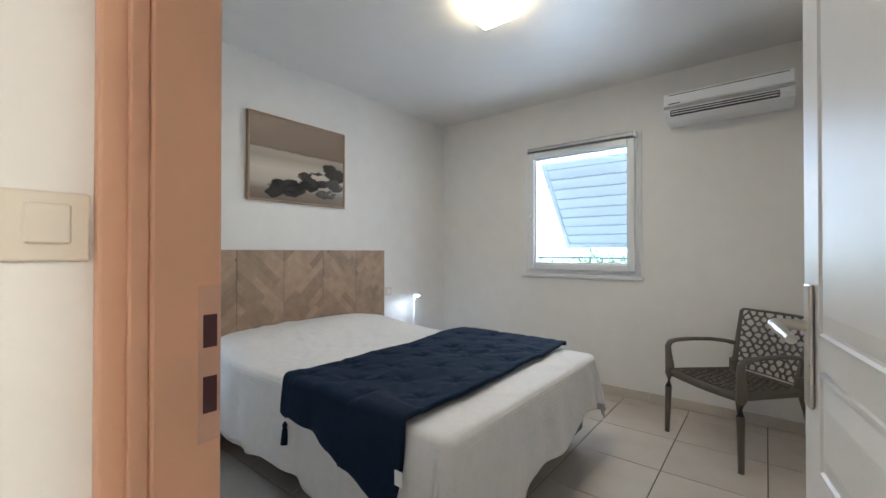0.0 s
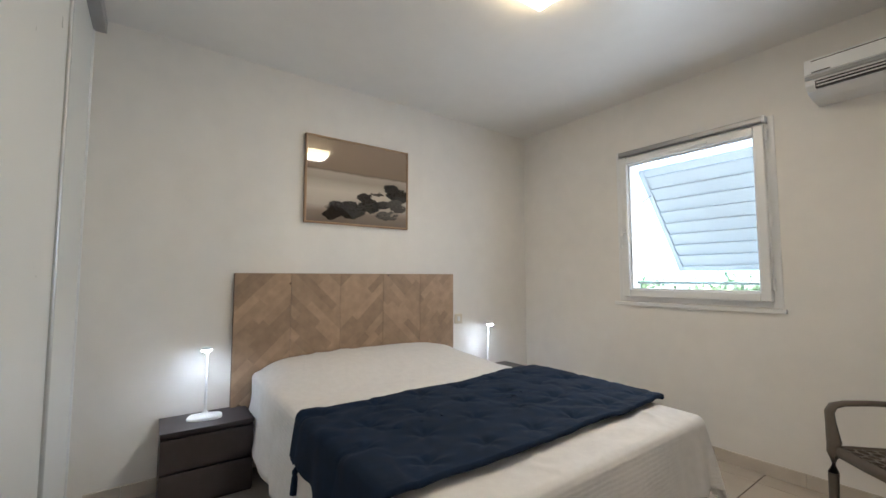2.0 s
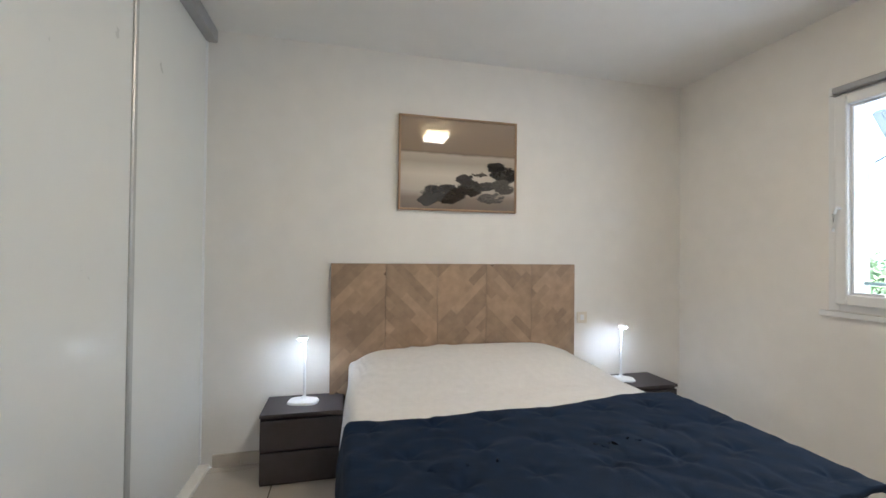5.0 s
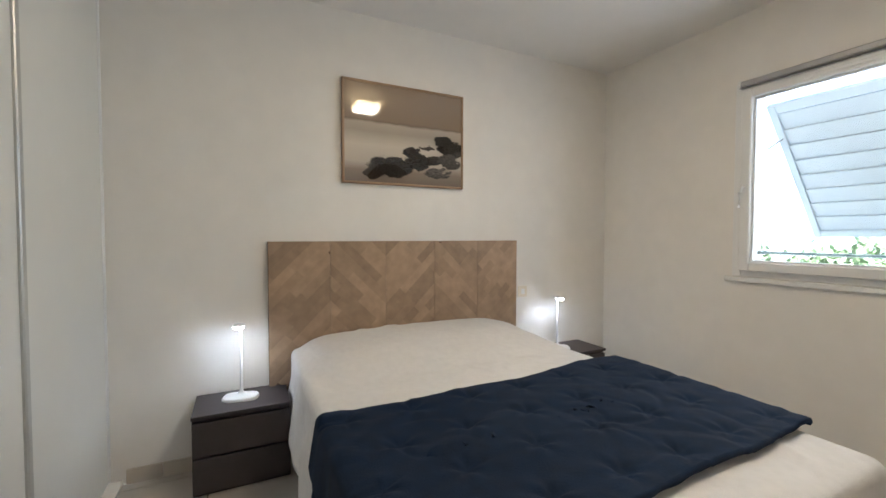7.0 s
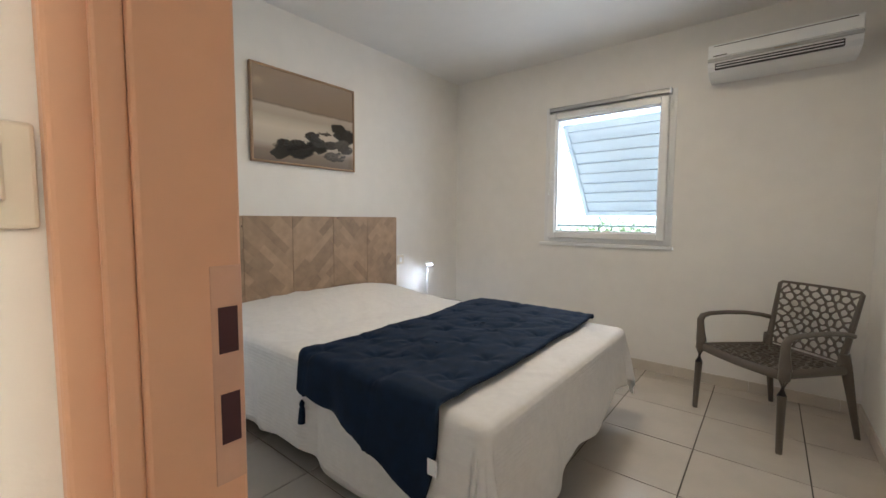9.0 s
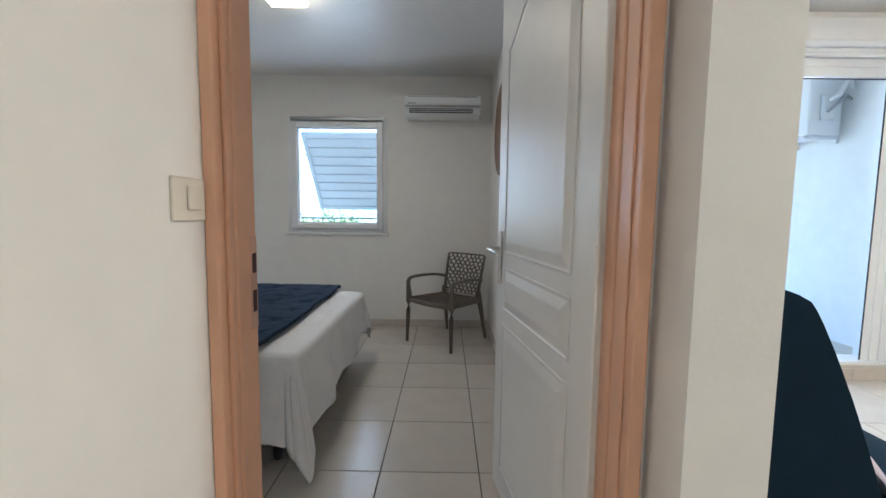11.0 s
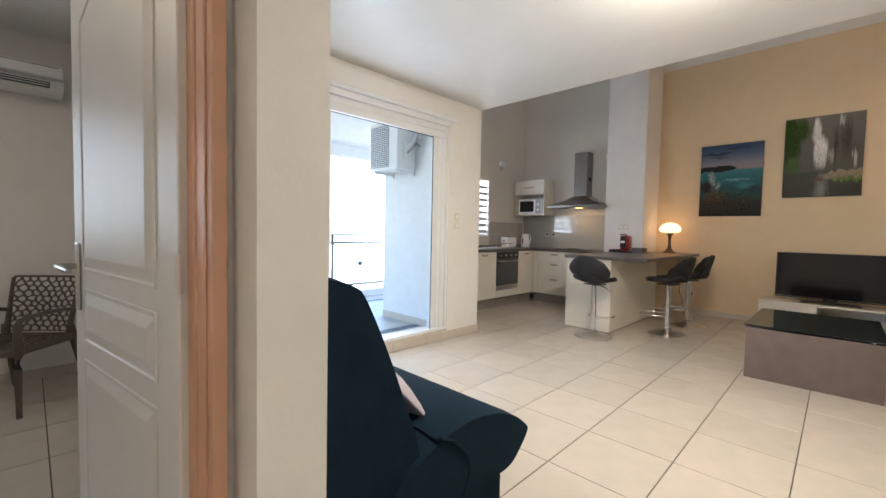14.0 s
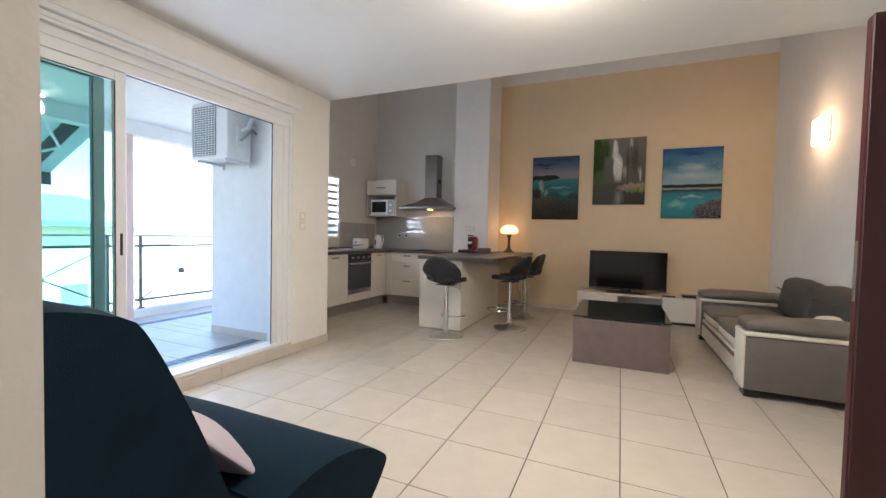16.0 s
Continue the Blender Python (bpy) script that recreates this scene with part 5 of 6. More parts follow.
part("tap", tube(bmesh.new(), [(5.1, 3.53, 0.914), (5.1, 3.53, 1.15), (5.1, 3.48, 1.2), (5.1, 3.38, 1.19), (5.1, 3.36, 1.16)], 0.011, 8), CHROME, sk2, smooth=True)

cm = thing("coffee_machine", (6.55, 1.5, 0.912), "small red and black capsule coffee machine on the bar", "coffee machine")
part("base", box(6.44, 6.70, 1.455, 1.565, 0.9125, 0.935, 0.006, 2), BLACK, cm)
part("body", box(6.50, 6.67, 1.45, 1.57, 0.936, 1.165, 0.035, 4), RED, cm, "red plastic body", smooth=True)
part("front", box(6.462, 6.499, 1.468, 1.552, 0.99, 1.15, 0.012, 3), BLACK, cm, smooth=True)
part("spout", cyl(bmesh.new(), (6.48, 1.51, 0.99), (6.48, 1.51, 0.965), 0.016, 0.012, n=12), BLACK, cm, smooth=True)
part("lever", tube(bmesh.new(), [(6.50, 1.47, 1.168), (6.47, 1.47, 1.178), (6.455, 1.51, 1.18), (6.47, 1.55, 1.178), (6.50, 1.55, 1.168)], 0.007, 8), BLACK, cm, smooth=True)
part("name_plate", box(6.4605, 6.4618, 1.48, 1.54, 1.05, 1.085), PVC, cm, "pale label plate")
part("water_tank", box(6.675, 6.73, 1.465, 1.555, 0.937, 1.12, 0.008), CLEAR, cm)
bxs = thing("storage_box", (6.6, 1.36, 0.912), "dark open storage box on a black tray on the bar", "storage box")
part("tray", box(6.42, 6.74, 1.21, 1.455, 0.9125, 0.922, 0.003), BLACK, bxs)
gt = mat("brown_grey_basket", (0.16, 0.14, 0.13), 0.7, bump=0.4, bscale=120)
for b in ((6.52, 6.70, 1.25, 1.258, 0.9225, 0.985), (6.52, 6.70, 1.392, 1.40, 0.9225, 0.985), (6.512, 6.5195, 1.25, 1.40, 0.9225, 0.985), (6.7005, 6.708, 1.25, 1.40, 0.9225, 0.985)):
    part("side", box(*b, 0.001), gt, bxs)
ph = thing("capsule_tray", (6.6, 1.65, 0.912), "flat black tray on the bar beside the coffee machine", "tray")
part("tray", box(6.45, 6.70, 1.59, 1.705, 0.9125, 0.95, 0.006), BLACK, ph)
part("rim_line", box(6.46, 6.69, 1.60, 1.695, 0.9505, 0.953, 0.001), DARKGREY, ph)

tl = thing("table_lamp", (7.2, 1.09, 0.912), "mushroom table lamp, lit opal shade on a brown flared foot", "table lamp")
bm = bmesh.new()
lathe(bm, 7.2, 1.09, [(0.105, 0.9125), (0.1, 0.92), (0.06, 0.94), (0.03, 0.98), (0.02, 1.05), (0.02, 1.12), (0.03, 1.18), (0.055, 1.21), (0.06, 1.215)], 28)
part("foot", bm, mat("brown_black_metal", (0.05, 0.03, 0.02), 0.35), tl, smooth=True)
bm = bmesh.new()
lathe(bm, 7.2, 1.09, [(0.05, 1.216), (0.115, 1.225), (0.142, 1.25), (0.145, 1.27), (0.135, 1.305), (0.105, 1.34), (0.06, 1.362), (0.01, 1.37)], 28)
sd = part("shade", bm, OPAL_WARM, tl, "glowing warm opal shade", smooth=True)
sd.visible_shadow = False

for k, (x, y, z, lab) in enumerate(((3.68, 2.2645, 1.33, "double"), (3.68, 2.2645, 1.238, "double"))):
    s = thing("light_switch", (x, y, z), "cream square light switch beside the balcony door", "light switch", group="switches by the balcony door")
    part("switch_plate", box(x - 0.04, x + 0.04, y - 0.008, y, z - 0.04, z + 0.04, 0.003), CREAM, s)
    part("rocker", box(x - 0.02, x + 0.02, y - 0.011, y - 0.0085, z - 0.02, z + 0.02, 0.001), PVC, s)
s = thing("light_switch", (6.8, 1.63, 1.29), "cream double switch plate on the white kitchen pier", "light switch")
part("switch_plate", box(6.792, 6.7995, 1.555, 1.705, 1.25, 1.33, 0.003), CREAM, s)
for y in (1.575, 1.645):
    part("rocker", box(6.788, 6.7915, y, y + 0.04, 1.27, 1.31, 0.001), PVC, s)
s = thing("wall_vent", (6.29, 3.6, 2.36), "round white air vent on the grey kitchen wall", "air vent")
bm = bmesh.new()
cyl(bm, (6.29, 3.599, 2.36), (6.29, 3.575, 2.36), 0.075, 0.065, n=28)
part("cover", bm, PVC, s, smooth=True)
for k in range(3):
    part("slot", box(6.25, 6.33, 3.573, 3.575, 2.335 + 0.022 * k, 2.341 + 0.022 * k), CREAM, s)
for y in (2.95, 3.08):
    s = thing("wall_socket", (7.04, y, 1.15), "grey wall socket on the glass splashback", "wall socket")
    part("socket_plate", box(7.032, 7.0415, y - 0.04, y + 0.04, 1.11, 1.19, 0.003), mat("grey_socket", (0.5, 0.49, 0.46), 0.4), s)
    part("socket_well", cyl(bmesh.new(), (7.0318, y, 1.15), (7.0305, y, 1.15), 0.022, n=16), DARKGREY, s)
s = thing("wall_socket", (7.445, 0.86, 0.3), "cream wall socket with a black plug under the bar", "wall socket")
part("socket_plate", box(7.437, 7.4455, 0.78, 0.86, 0.26, 0.34, 0.003), CREAM, s)
part("plug", cyl(bmesh.new(), (7.437, 0.82, 0.3), (7.40, 0.82, 0.3), 0.02, n=12), BLACK, s, smooth=True)
part("cord", tube(bmesh.new(), [(7.40, 0.82, 0.3), (7.39, 0.83, 0.2), (7.41, 0.9, 0.08), (7.42, 0.98, 0.3), (7.42, 1.02, 0.86)], 0.004, 5), BLACK, s, smooth=True)
s = thing("cable_cover", (7.05, 2.02, 2.45), "small white cable cover on the grey kitchen wall", "cable cap")
part("cap", box(7.035, 7.0495, 1.995, 2.045, 2.43, 2.465, 0.004), PVC, s)


# ---- bar stools ----
def stool():
    t = thing("bar_stool", (0, 0, 0), "black padded bar stool with a gas-lift chrome column and round foot", "bar stool", group="bar stools at the kitchen bar")
    bm = bmesh.new()
    lathe(bm, 0, 0, [(0.2, 0.0), (0.205, 0.006), (0.2, 0.014), (0.13, 0.03), (0.06, 0.045), (0.04, 0.06), (0.038, 0.085)], 36)
    part("foot", bm, STEEL, t, "brushed steel round foot", smooth=True)
    bm = bmesh.new()
    cyl(bm, (0, 0, 0.06), (0, 0, 0.30), 0.03, n=20)
    cyl(bm, (0, 0, 0.30), (0, 0, 0.62), 0.024, n=20)
    part("column", bm, CHROME, t, smooth=True)
    bm = bmesh.new()
    pts = [(0.03 + 0.15 * (1 - math.cos(a)) - 0.02, 0.14 * math.sin(a), 0.225) for a in np.linspace(0, 2 * math.pi, 25)]
    tube(bm, pts, 0.009, 8)
    part("foot_ring", bm, CHROME, t, smooth=True)
    part("collar", cyl(bmesh.new(), (0, 0, 0.21), (0, 0, 0.245), 0.034, n=20), CHROME, t, smooth=True)
    part("lever", tube(bmesh.new(), [(0.0, -0.03, 0.60), (0.03, -0.12, 0.57), (0.05, -0.17, 0.52)], 0.005, 6), CHROME, t, smooth=True)
    part("mount", box(-0.09, 0.09, -0.09, 0.09, 0.598, 0.61, 0.003), BLACK, t)
    STL = bpy.data.materials.get("black_padding") or mat("black_padding", (0.012, 0.012, 0.014), 0.55, bump=0.1, bscale=90)
    bm = bmesh.new()
    grid = []
    for i in range(13):
        r = []
        for j in range(11):
            u, v = i / 12, j / 10 * 2 - 1
            x = -0.19 + 0.40 * u
            w = 0.16 + 0.055 * math.sin(math.pi * min(1, u * 1.05)) 
            z = 0.645 + 0.03 * v * v + 0.045 * max(0, 0.25 - u) * 4 - 0.035 * max(0, u - 0.7)
            if i in (0, 12):
                w *= 0.8
            r.append(bm.verts.new((x, v * w, z)))
        grid.append(r)
    for i in range(12):
        for j in range(10):
            bm.faces.new((grid[i][j], grid[i + 1][j], grid[i + 1][j + 1], grid[i][j + 1]))
    s_ = part("seat", bm, STL, t, smooth=True)
    md = s_.modifiers.new("pad", "SOLIDIFY")
    md.thickness, md.offset = 0.05, 0
    bv = s_.modifiers.new("round", "BEVEL")
    bv.width, bv.segments = 0.015, 3
    bm = bmesh.new()
    grid = []
    for i in range(13):
        r = []
        for j in range(15):
            u, v = i / 12, j / 14 * 2 - 1
            w = 0.14 + 0.108 * math.sin(math.pi * min(1, 0.05 + u * 0.82)) ** 1.2
            if i == 12:
                w *= 0.8
            z = 0.65 + 0.285 * u - 0.075 * u * v * v
            x = -0.18 - 0.07 * u + 0.13 * v * v * (1 - 0.3 * u)
            r.append(bm.verts.new((x, v * w, z)))
        grid.append(r)
    for i in range(12):
        for j in range(14):
            bm.faces.new((grid[i][j], grid[i + 1][j], grid[i + 1][j + 1], grid[i][j + 1]))
    b_ = part("backrest", bm, STL, t, smooth=True)
    md = b_.modifiers.new("pad", "SOLIDIFY")
    md.thickness, md.offset = 0.035, 0
    bv = b_.modifiers.new("round", "BEVEL")
    bv.width, bv.segments = 0.012, 3
    return t


st1 = stool()
st1.matrix_basis = pose(4.9, 1.22, 0, 0, 0, -8)
st2 = copy_thing(st1, pose(5.655, 0.655, 0, 0, 0, 80))
st3 = copy_thing(st1, pose(6.39, 0.612, 0, 0, 0, 110))

# ---- television, its unit, coffee table ----
tu = thing("tv_unit", (7.2, -0.9, 0), "low white lacquered television unit with an open niche", "tv unit")
for b in ((6.98, 7.42, -2.0, -0.04, 0.352, 0.376), (6.98, 7.42, -2.0, -0.04, 0.04, 0.062), (6.98, 7.42, -0.062, -0.04, 0.0625, 0.3515), (6.98, 7.42, -2.0, -1.978, 0.0625, 0.3515), (6.98, 7.42, -1.2, -1.18, 0.0625, 0.3515), (7.40, 7.42, -1.9775, -0.0625, 0.0625, 0.3515), (7.0, 7.4, -1.1795, -0.0625, 0.2, 0.215)):
    part("panel", box(*b, 0.002), WHITE_LAC, tu)
part("door", box(6.962, 6.979, -1.998, -1.19, 0.045, 0.35, 0.002), WHITE_LAC, tu)
part("flap", box(6.962, 6.979, -0.6, -0.042, 0.217, 0.35, 0.002), WHITE_LAC, tu)
# Dark block added for the shaded gap between the unit and the floor.
part("plinth", box(7.02, 7.38, -1.96, -0.08, 0.0, 0.0395), DARKGREY, tu)
tv = thing("television", (7.19, -0.71, 0.376), "black flat-screen television switched off on the white unit", "television")
part("screen", box(7.18, 7.184, -1.226, -0.198, 0.442, 0.985), TVBLACK, tv)
part("bezel", frame_rect(bmesh.new(), "x", 7.176, 0.01, -1.238, -0.186, 0.425, 0.994, 0.013, 0.002), BLACK, tv)
part("back_shell", box(7.1865, 7.23, -1.2, -0.22, 0.45, 0.96, 0.01), BLACK, tv)
part("stand_neck", box(7.19, 7.21, -0.78, -0.64, 0.385, 0.449), BLACK, tv)
part("stand_base", box(7.08, 7.32, -0.98, -0.44, 0.3765, 0.386, 0.003), BLACK, tv)
part("label_bar", box(7.1755, 7.1762, -0.74, -0.68, 0.43, 0.435), ALU_GREY, tv)
rm = thing("remote_control", (7.05, -1.3, 0.377), "black remote control lying on the white television unit", "remote control")
part("body", box(7.02, 7.07, -1.34, -1.17, 0.3765, 0.395, 0.005), BLACK, rm)
part("keys", box(7.03, 7.06, -1.32, -1.2, 0.3952, 0.3965, 0.0005), DARKGREY, rm)
rb = thing("set_top_box", (7.2, -1.5, 0.377), "small black set-top box on the white television unit", "set-top box")
part("body", box(7.08, 7.25, -1.66, -1.43, 0.3765, 0.41, 0.005), BLACK, rb)
part("front_strip", box(7.0785, 7.08, -1.64, -1.45, 0.385, 0.392), DARKGREY, rb)

ct = thing("coffee_table", (5.1, -0.635, 0), "grey-brown wooden box coffee table with a smoked glass top", "coffee table")
part("end_panel", box(4.59, 4.61, -1.04, -0.23, 0.0, 0.425, 0.002), TABLEWOOD, ct)
part("end_panel", box(5.62, 5.64, -1.04, -0.23, 0.0, 0.425, 0.002), TABLEWOOD, ct)
part("side_panel", box(4.6105, 5.6195, -0.25, -0.231, 0.0, 0.425, 0.002), TABLEWOOD, ct)
part("side_panel", box(4.6105, 5.6195, -1.039, -1.02, 0.0, 0.425, 0.002), TABLEWOOD, ct)
part("inner_shelf", box(4.6105, 5.6195, -1.0195, -0.2505, 0.40, 0.42), TABLEWOOD, ct)
part("glass_top", box(4.575, 5.655, -1.05, -0.22, 0.44, 0.45, 0.002), DARKGLASS, ct, "smoked glass top")
for x in (4.60, 5.63):
    for y in (-0.3, -0.97):
        part("spacer", cyl(bmesh.new(), (x, y, 0.4255), (x, y, 0.4395), 0.012, n=12), CHROME, ct, smooth=True)

# ---- canvas prints on the ochre wall ----
prints = [
    ("blue_bay_print", (0.035, 0.773, 1.472, 2.5), "canvas print of a rocky turquoise bay under an evening sky",
     [(0.0, (0.02, 0.02, 0.016)), (0.2, (0.035, 0.04, 0.033)), (0.4, (0.03, 0.1, 0.11)), (0.55, (0.04, 0.16, 0.19)), (0.64, (0.07, 0.22, 0.25)), (0.655, (0.3, 0.26, 0.27)), (0.74, (0.26, 0.25, 0.31)), (0.84, (0.11, 0.15, 0.24)), (1.0, (0.04, 0.08, 0.16))],
     [(0.25, 0.88, 0.4, 0.03, (0.04, 0.05, 0.09), 0.8, 0.6), (0.6, 0.95, 0.3, 0.03, (0.05, 0.06, 0.11), 0.8, 0.6), (0.3, 0.82, 0.2, 0.015, (0.05, 0.055, 0.08), 0.8, 0.4), (0.3, 0.665, 0.3, 0.05, (0.018, 0.024, 0.02), 0.08, 0.6), (0.1, 0.655, 0.3, 0.025, (0.018, 0.026, 0.022), 0.08, 0.6),
      (0.2, 0.5, 0.06, 0.16, (0.3, 0.36, 0.35), 0.7, 1.0), (0.3, 0.42, 0.05, 0.1, (0.26, 0.32, 0.3), 0.7, 1.0), (0.6, 0.5, 0.3, 0.03, (0.16, 0.3, 0.32), 0.7, 0.8), (0.75, 0.42, 0.22, 0.05, (0.06, 0.2, 0.23), 0.6, 0.6), (0.9, 0.36, 0.2, 0.05, (0.03, 0.05, 0.06), 0.6, 0.8),
      (0.1, 0.42, 0.14, 0.1, (0.03, 0.028, 0.022), 0.5, 1.4), (0.25, 0.26, 0.3, 0.14, (0.075, 0.058, 0.035), 0.6, 1.6), (0.6, 0.3, 0.3, 0.06, (0.04, 0.07, 0.06), 0.6, 1.4), (0.7, 0.16, 0.35, 0.1, (0.035, 0.03, 0.024), 0.5, 1.6), (0.2, 0.07, 0.4, 0.1, (0.03, 0.026, 0.02), 0.5, 1.4)]),
    ("waterfall_print", (-0.92, -0.179, 1.707, 2.73), "canvas print of a waterfall between mossy grey rocks",
     [(0.0, (0.03, 0.035, 0.025)), (0.3, (0.05, 0.055, 0.045)), (0.33, (0.1, 0.1, 0.08)), (0.6, (0.13, 0.125, 0.11)), (1.0, (0.2, 0.19, 0.17))],
     [(0.8, 0.7, 0.1, 0.3, (0.07, 0.07, 0.06), 0.7, 1.0), (0.66, 0.6, 0.05, 0.3, (0.05, 0.05, 0.045), 0.7, 1.0), (0.05, 0.7, 0.2, 0.4, (0.03, 0.06, 0.012), 0.3, 1.0), (0.22, 0.85, 0.12, 0.2, (0.05, 0.08, 0.02), 0.5, 1.0), (0.12, 0.4, 0.15, 0.14, (0.06, 0.11, 0.025), 0.5, 1.0),
      (0.42, 0.8, 0.06, 0.2, (0.72, 0.72, 0.7), 0.35, 0.6), (0.48, 0.55, 0.11, 0.24, (0.68, 0.68, 0.66), 0.4, 0.8), (0.72, 0.93, 0.04, 0.1, (0.5, 0.5, 0.48), 0.6, 0.3), (0.9, 0.45, 0.035, 0.13, (0.55, 0.55, 0.53), 0.6, 0.3), (0.62, 0.5, 0.04, 0.12, (0.35, 0.35, 0.33), 0.7, 0.3),
      (0.5, 0.1, 0.12, 0.22, (0.2, 0.21, 0.2), 0.8, 0.3), (0.85, 0.25, 0.38, 0.08, (0.26, 0.22, 0.15), 0.25, 0.9), (0.85, 0.2, 0.22, 0.04, (0.12, 0.17, 0.04), 0.5, 1.0), (0.45, 0.22, 0.08, 0.02, (0.12, 0.06, 0.04), 0.3, 0.5)]),
    ("blue_lake_print", (-1.9, -1.147, 1.5, 2.52), "canvas print of a turquoise lake under a cloudy blue sky",
     [(0.0, (0.04, 0.2, 0.24)), (0.2, (0.06, 0.32, 0.36)), (0.36, (0.05, 0.2, 0.26)), (0.40, (0.03, 0.04, 0.04)), (0.425, (0.35, 0.4, 0.4)), (0.445, (0.02, 0.025, 0.03)), (0.475, (0.02, 0.03, 0.035)), (0.49, (0.3, 0.45, 0.52)), (0.75, (0.13, 0.28, 0.42)), (1.0, (0.02, 0.1, 0.28))],
     [(0.5, 0.6, 0.5, 0.07, (0.42, 0.52, 0.56), 0.9, 0.2), (0.55, 0.72, 0.35, 0.08, (0.4, 0.5, 0.54), 0.9, 0.2), (0.1, 0.8, 0.25, 0.14, (0.06, 0.17, 0.24), 0.8, 0.7), (0.85, 0.75, 0.2, 0.1, (0.1, 0.22, 0.32), 0.8, 0.7), (0.5, 0.93, 0.25, 0.06, (0.02, 0.1, 0.3), 0.8, 0.4),
      (0.25, 0.2, 0.2, 0.06, (0.25, 0.5, 0.52), 0.8, 0.5), (0.5, 0.3, 0.25, 0.03, (0.3, 0.5, 0.54), 0.8, 0.5), (0.85, 0.1, 0.35, 0.14, (0.1, 0.1, 0.12), 0.2, 1.5), (0.95, 0.23, 0.22, 0.06, (0.11, 0.12, 0.14), 0.3, 1.3)]),
]
for nm, (y0, y1, z0, z1), lab, bands, blobs in prints:
    t = thing("wall_print", (7.43, (y0 + y1) / 2, (z0 + z1) / 2), lab, "wall print", group="prints on the ochre wall")
    part("panel_body", box(7.428, 7.4455, y0, y1, z0, z1, 0.001), BLACK, t)
    part("print_face", box(7.4245, 7.4278, y0 + 0.002, y1 - 0.002, z0 + 0.002, z1 - 0.002), print_mat(nm, bands, blobs, rough=0.3, warp=0.3, nscale=5, streak=(1, 4, 0.8) if nm == "waterfall_print" else (1, 1, 2.5), flip=True), t, lab)

wl = thing("wall_lamp", (5.95, -2.46, 2.33), "rounded square opal wall lamp switched on beside the sofa", "wall lamp")
part("base", box(5.83, 6.07, -2.4895, -2.47, 2.20, 2.46, 0.004), PVC, wl)
o = part("shade", box(5.82, 6.08, -2.4695, -2.41, 2.19, 2.47, 0.025, 3), OPAL_WALL, wl, "glowing warm opal shade", smooth=True)
o.visible_shadow = False


# ---- leather sofa ----
def cushion(x0, x1, y0, y1, z0, z1, r, seed=0.0, bulge=0.02):
    bm = bmesh.new()
    bx(bm, x0, x1, y0, y1, z0, z1)
    bmesh.ops.subdivide_edges(bm, edges=bm.edges, cuts=7, use_grid_fill=True)
    c = Vector(((x0 + x1) / 2, (y0 + y1) / 2, (z0 + z1) / 2))
    h = Vector(((x1 - x0) / 2, (y1 - y0) / 2, (z1 - z0) / 2))
    for v in bm.verts:
        q = v.co - c
        inner = Vector([max(-(h[i] - r), min(h[i] - r, q[i])) for i in range(3)])
        dlt = q - inner
        if dlt.length > 1e-6:
            q = inner + dlt.normalized() * r
        n = [q[i] / h[i] for i in range(3)]
        for i in range(3):
            o = [abs(n[k]) for k in range(3) if k != i]
            q[i] *= 1 + (bulge / h[i]) * (1 - o[0] ** 2) * (1 - o[1] ** 2)
        v.co = c + q + Vector((0, 0, 1)) * 0.008 * noise.noise(q * 7 + Vector((seed, seed, 0)))
    return bm


so = thing("leather_sofa", (5.3, -1.95, 0), "two-seat grey leather sofa with cream trim against the white wall", "sofa")
part("base", box(4.50, 6.12, -2.40, -1.515, 0.06, 0.27, 0.02, 2), LEATHER_W, so, "cream leather base")
part("front_stripe", box(4.52, 6.10, -1.516, -1.508, 0.215, 0.25, 0.002), LEATHER_G, so)
for x0, x1, k in ((4.52, 5.31, 1.0), (5.315, 6.10, 2.0)):
    s_ = part("seat_cushion", cushion(x0, x1, -2.15, -1.52, 0.27, 0.40, 0.05, k), LEATHER_W, so, "cream leather seat cushion side", smooth=True)
    part("seat_top", cushion(x0 - 0.005, x1 + 0.005, -2.15, -1.505, 0.36, 0.445, 0.035, k + 3, 0.012), LEATHER_G, s_, "grey leather seat top", smooth=True)
for x0, x1, k in ((4.54, 5.30, 4.0), (5.32, 6.08, 5.0)):
    bm = cushion(x0, x1, -2.33, -2.18, 0.43, 0.79, 0.06, k, 0.03)
    bmesh.ops.rotate(bm, cent=(0, -2.3, 0.45), matrix=Matrix.Rotation(0.16, 3, "X"), verts=bm.verts)
    b_ = part("back_cushion", bm, LEATHER_D, so, smooth=True)
    for z in (0.58, 0.70):
        part("tuft_seam", tube(bmesh.new(), [(x0 + 0.1, -2.118 - (z - 0.43) * 0.16, z), ((x0 + x1) / 2, -2.107 - (z - 0.43) * 0.16, z - 0.01), (x1 - 0.1, -2.118 - (z - 0.43) * 0.16, z)], 0.006, 6), LEATHER_D, b_, smooth=True)
part("back_shell", box(4.45, 6.17, -2.46, -2.36, 0.08, 0.76, 0.03, 3), LEATHER_W, so, "cream leather back", smooth=True)
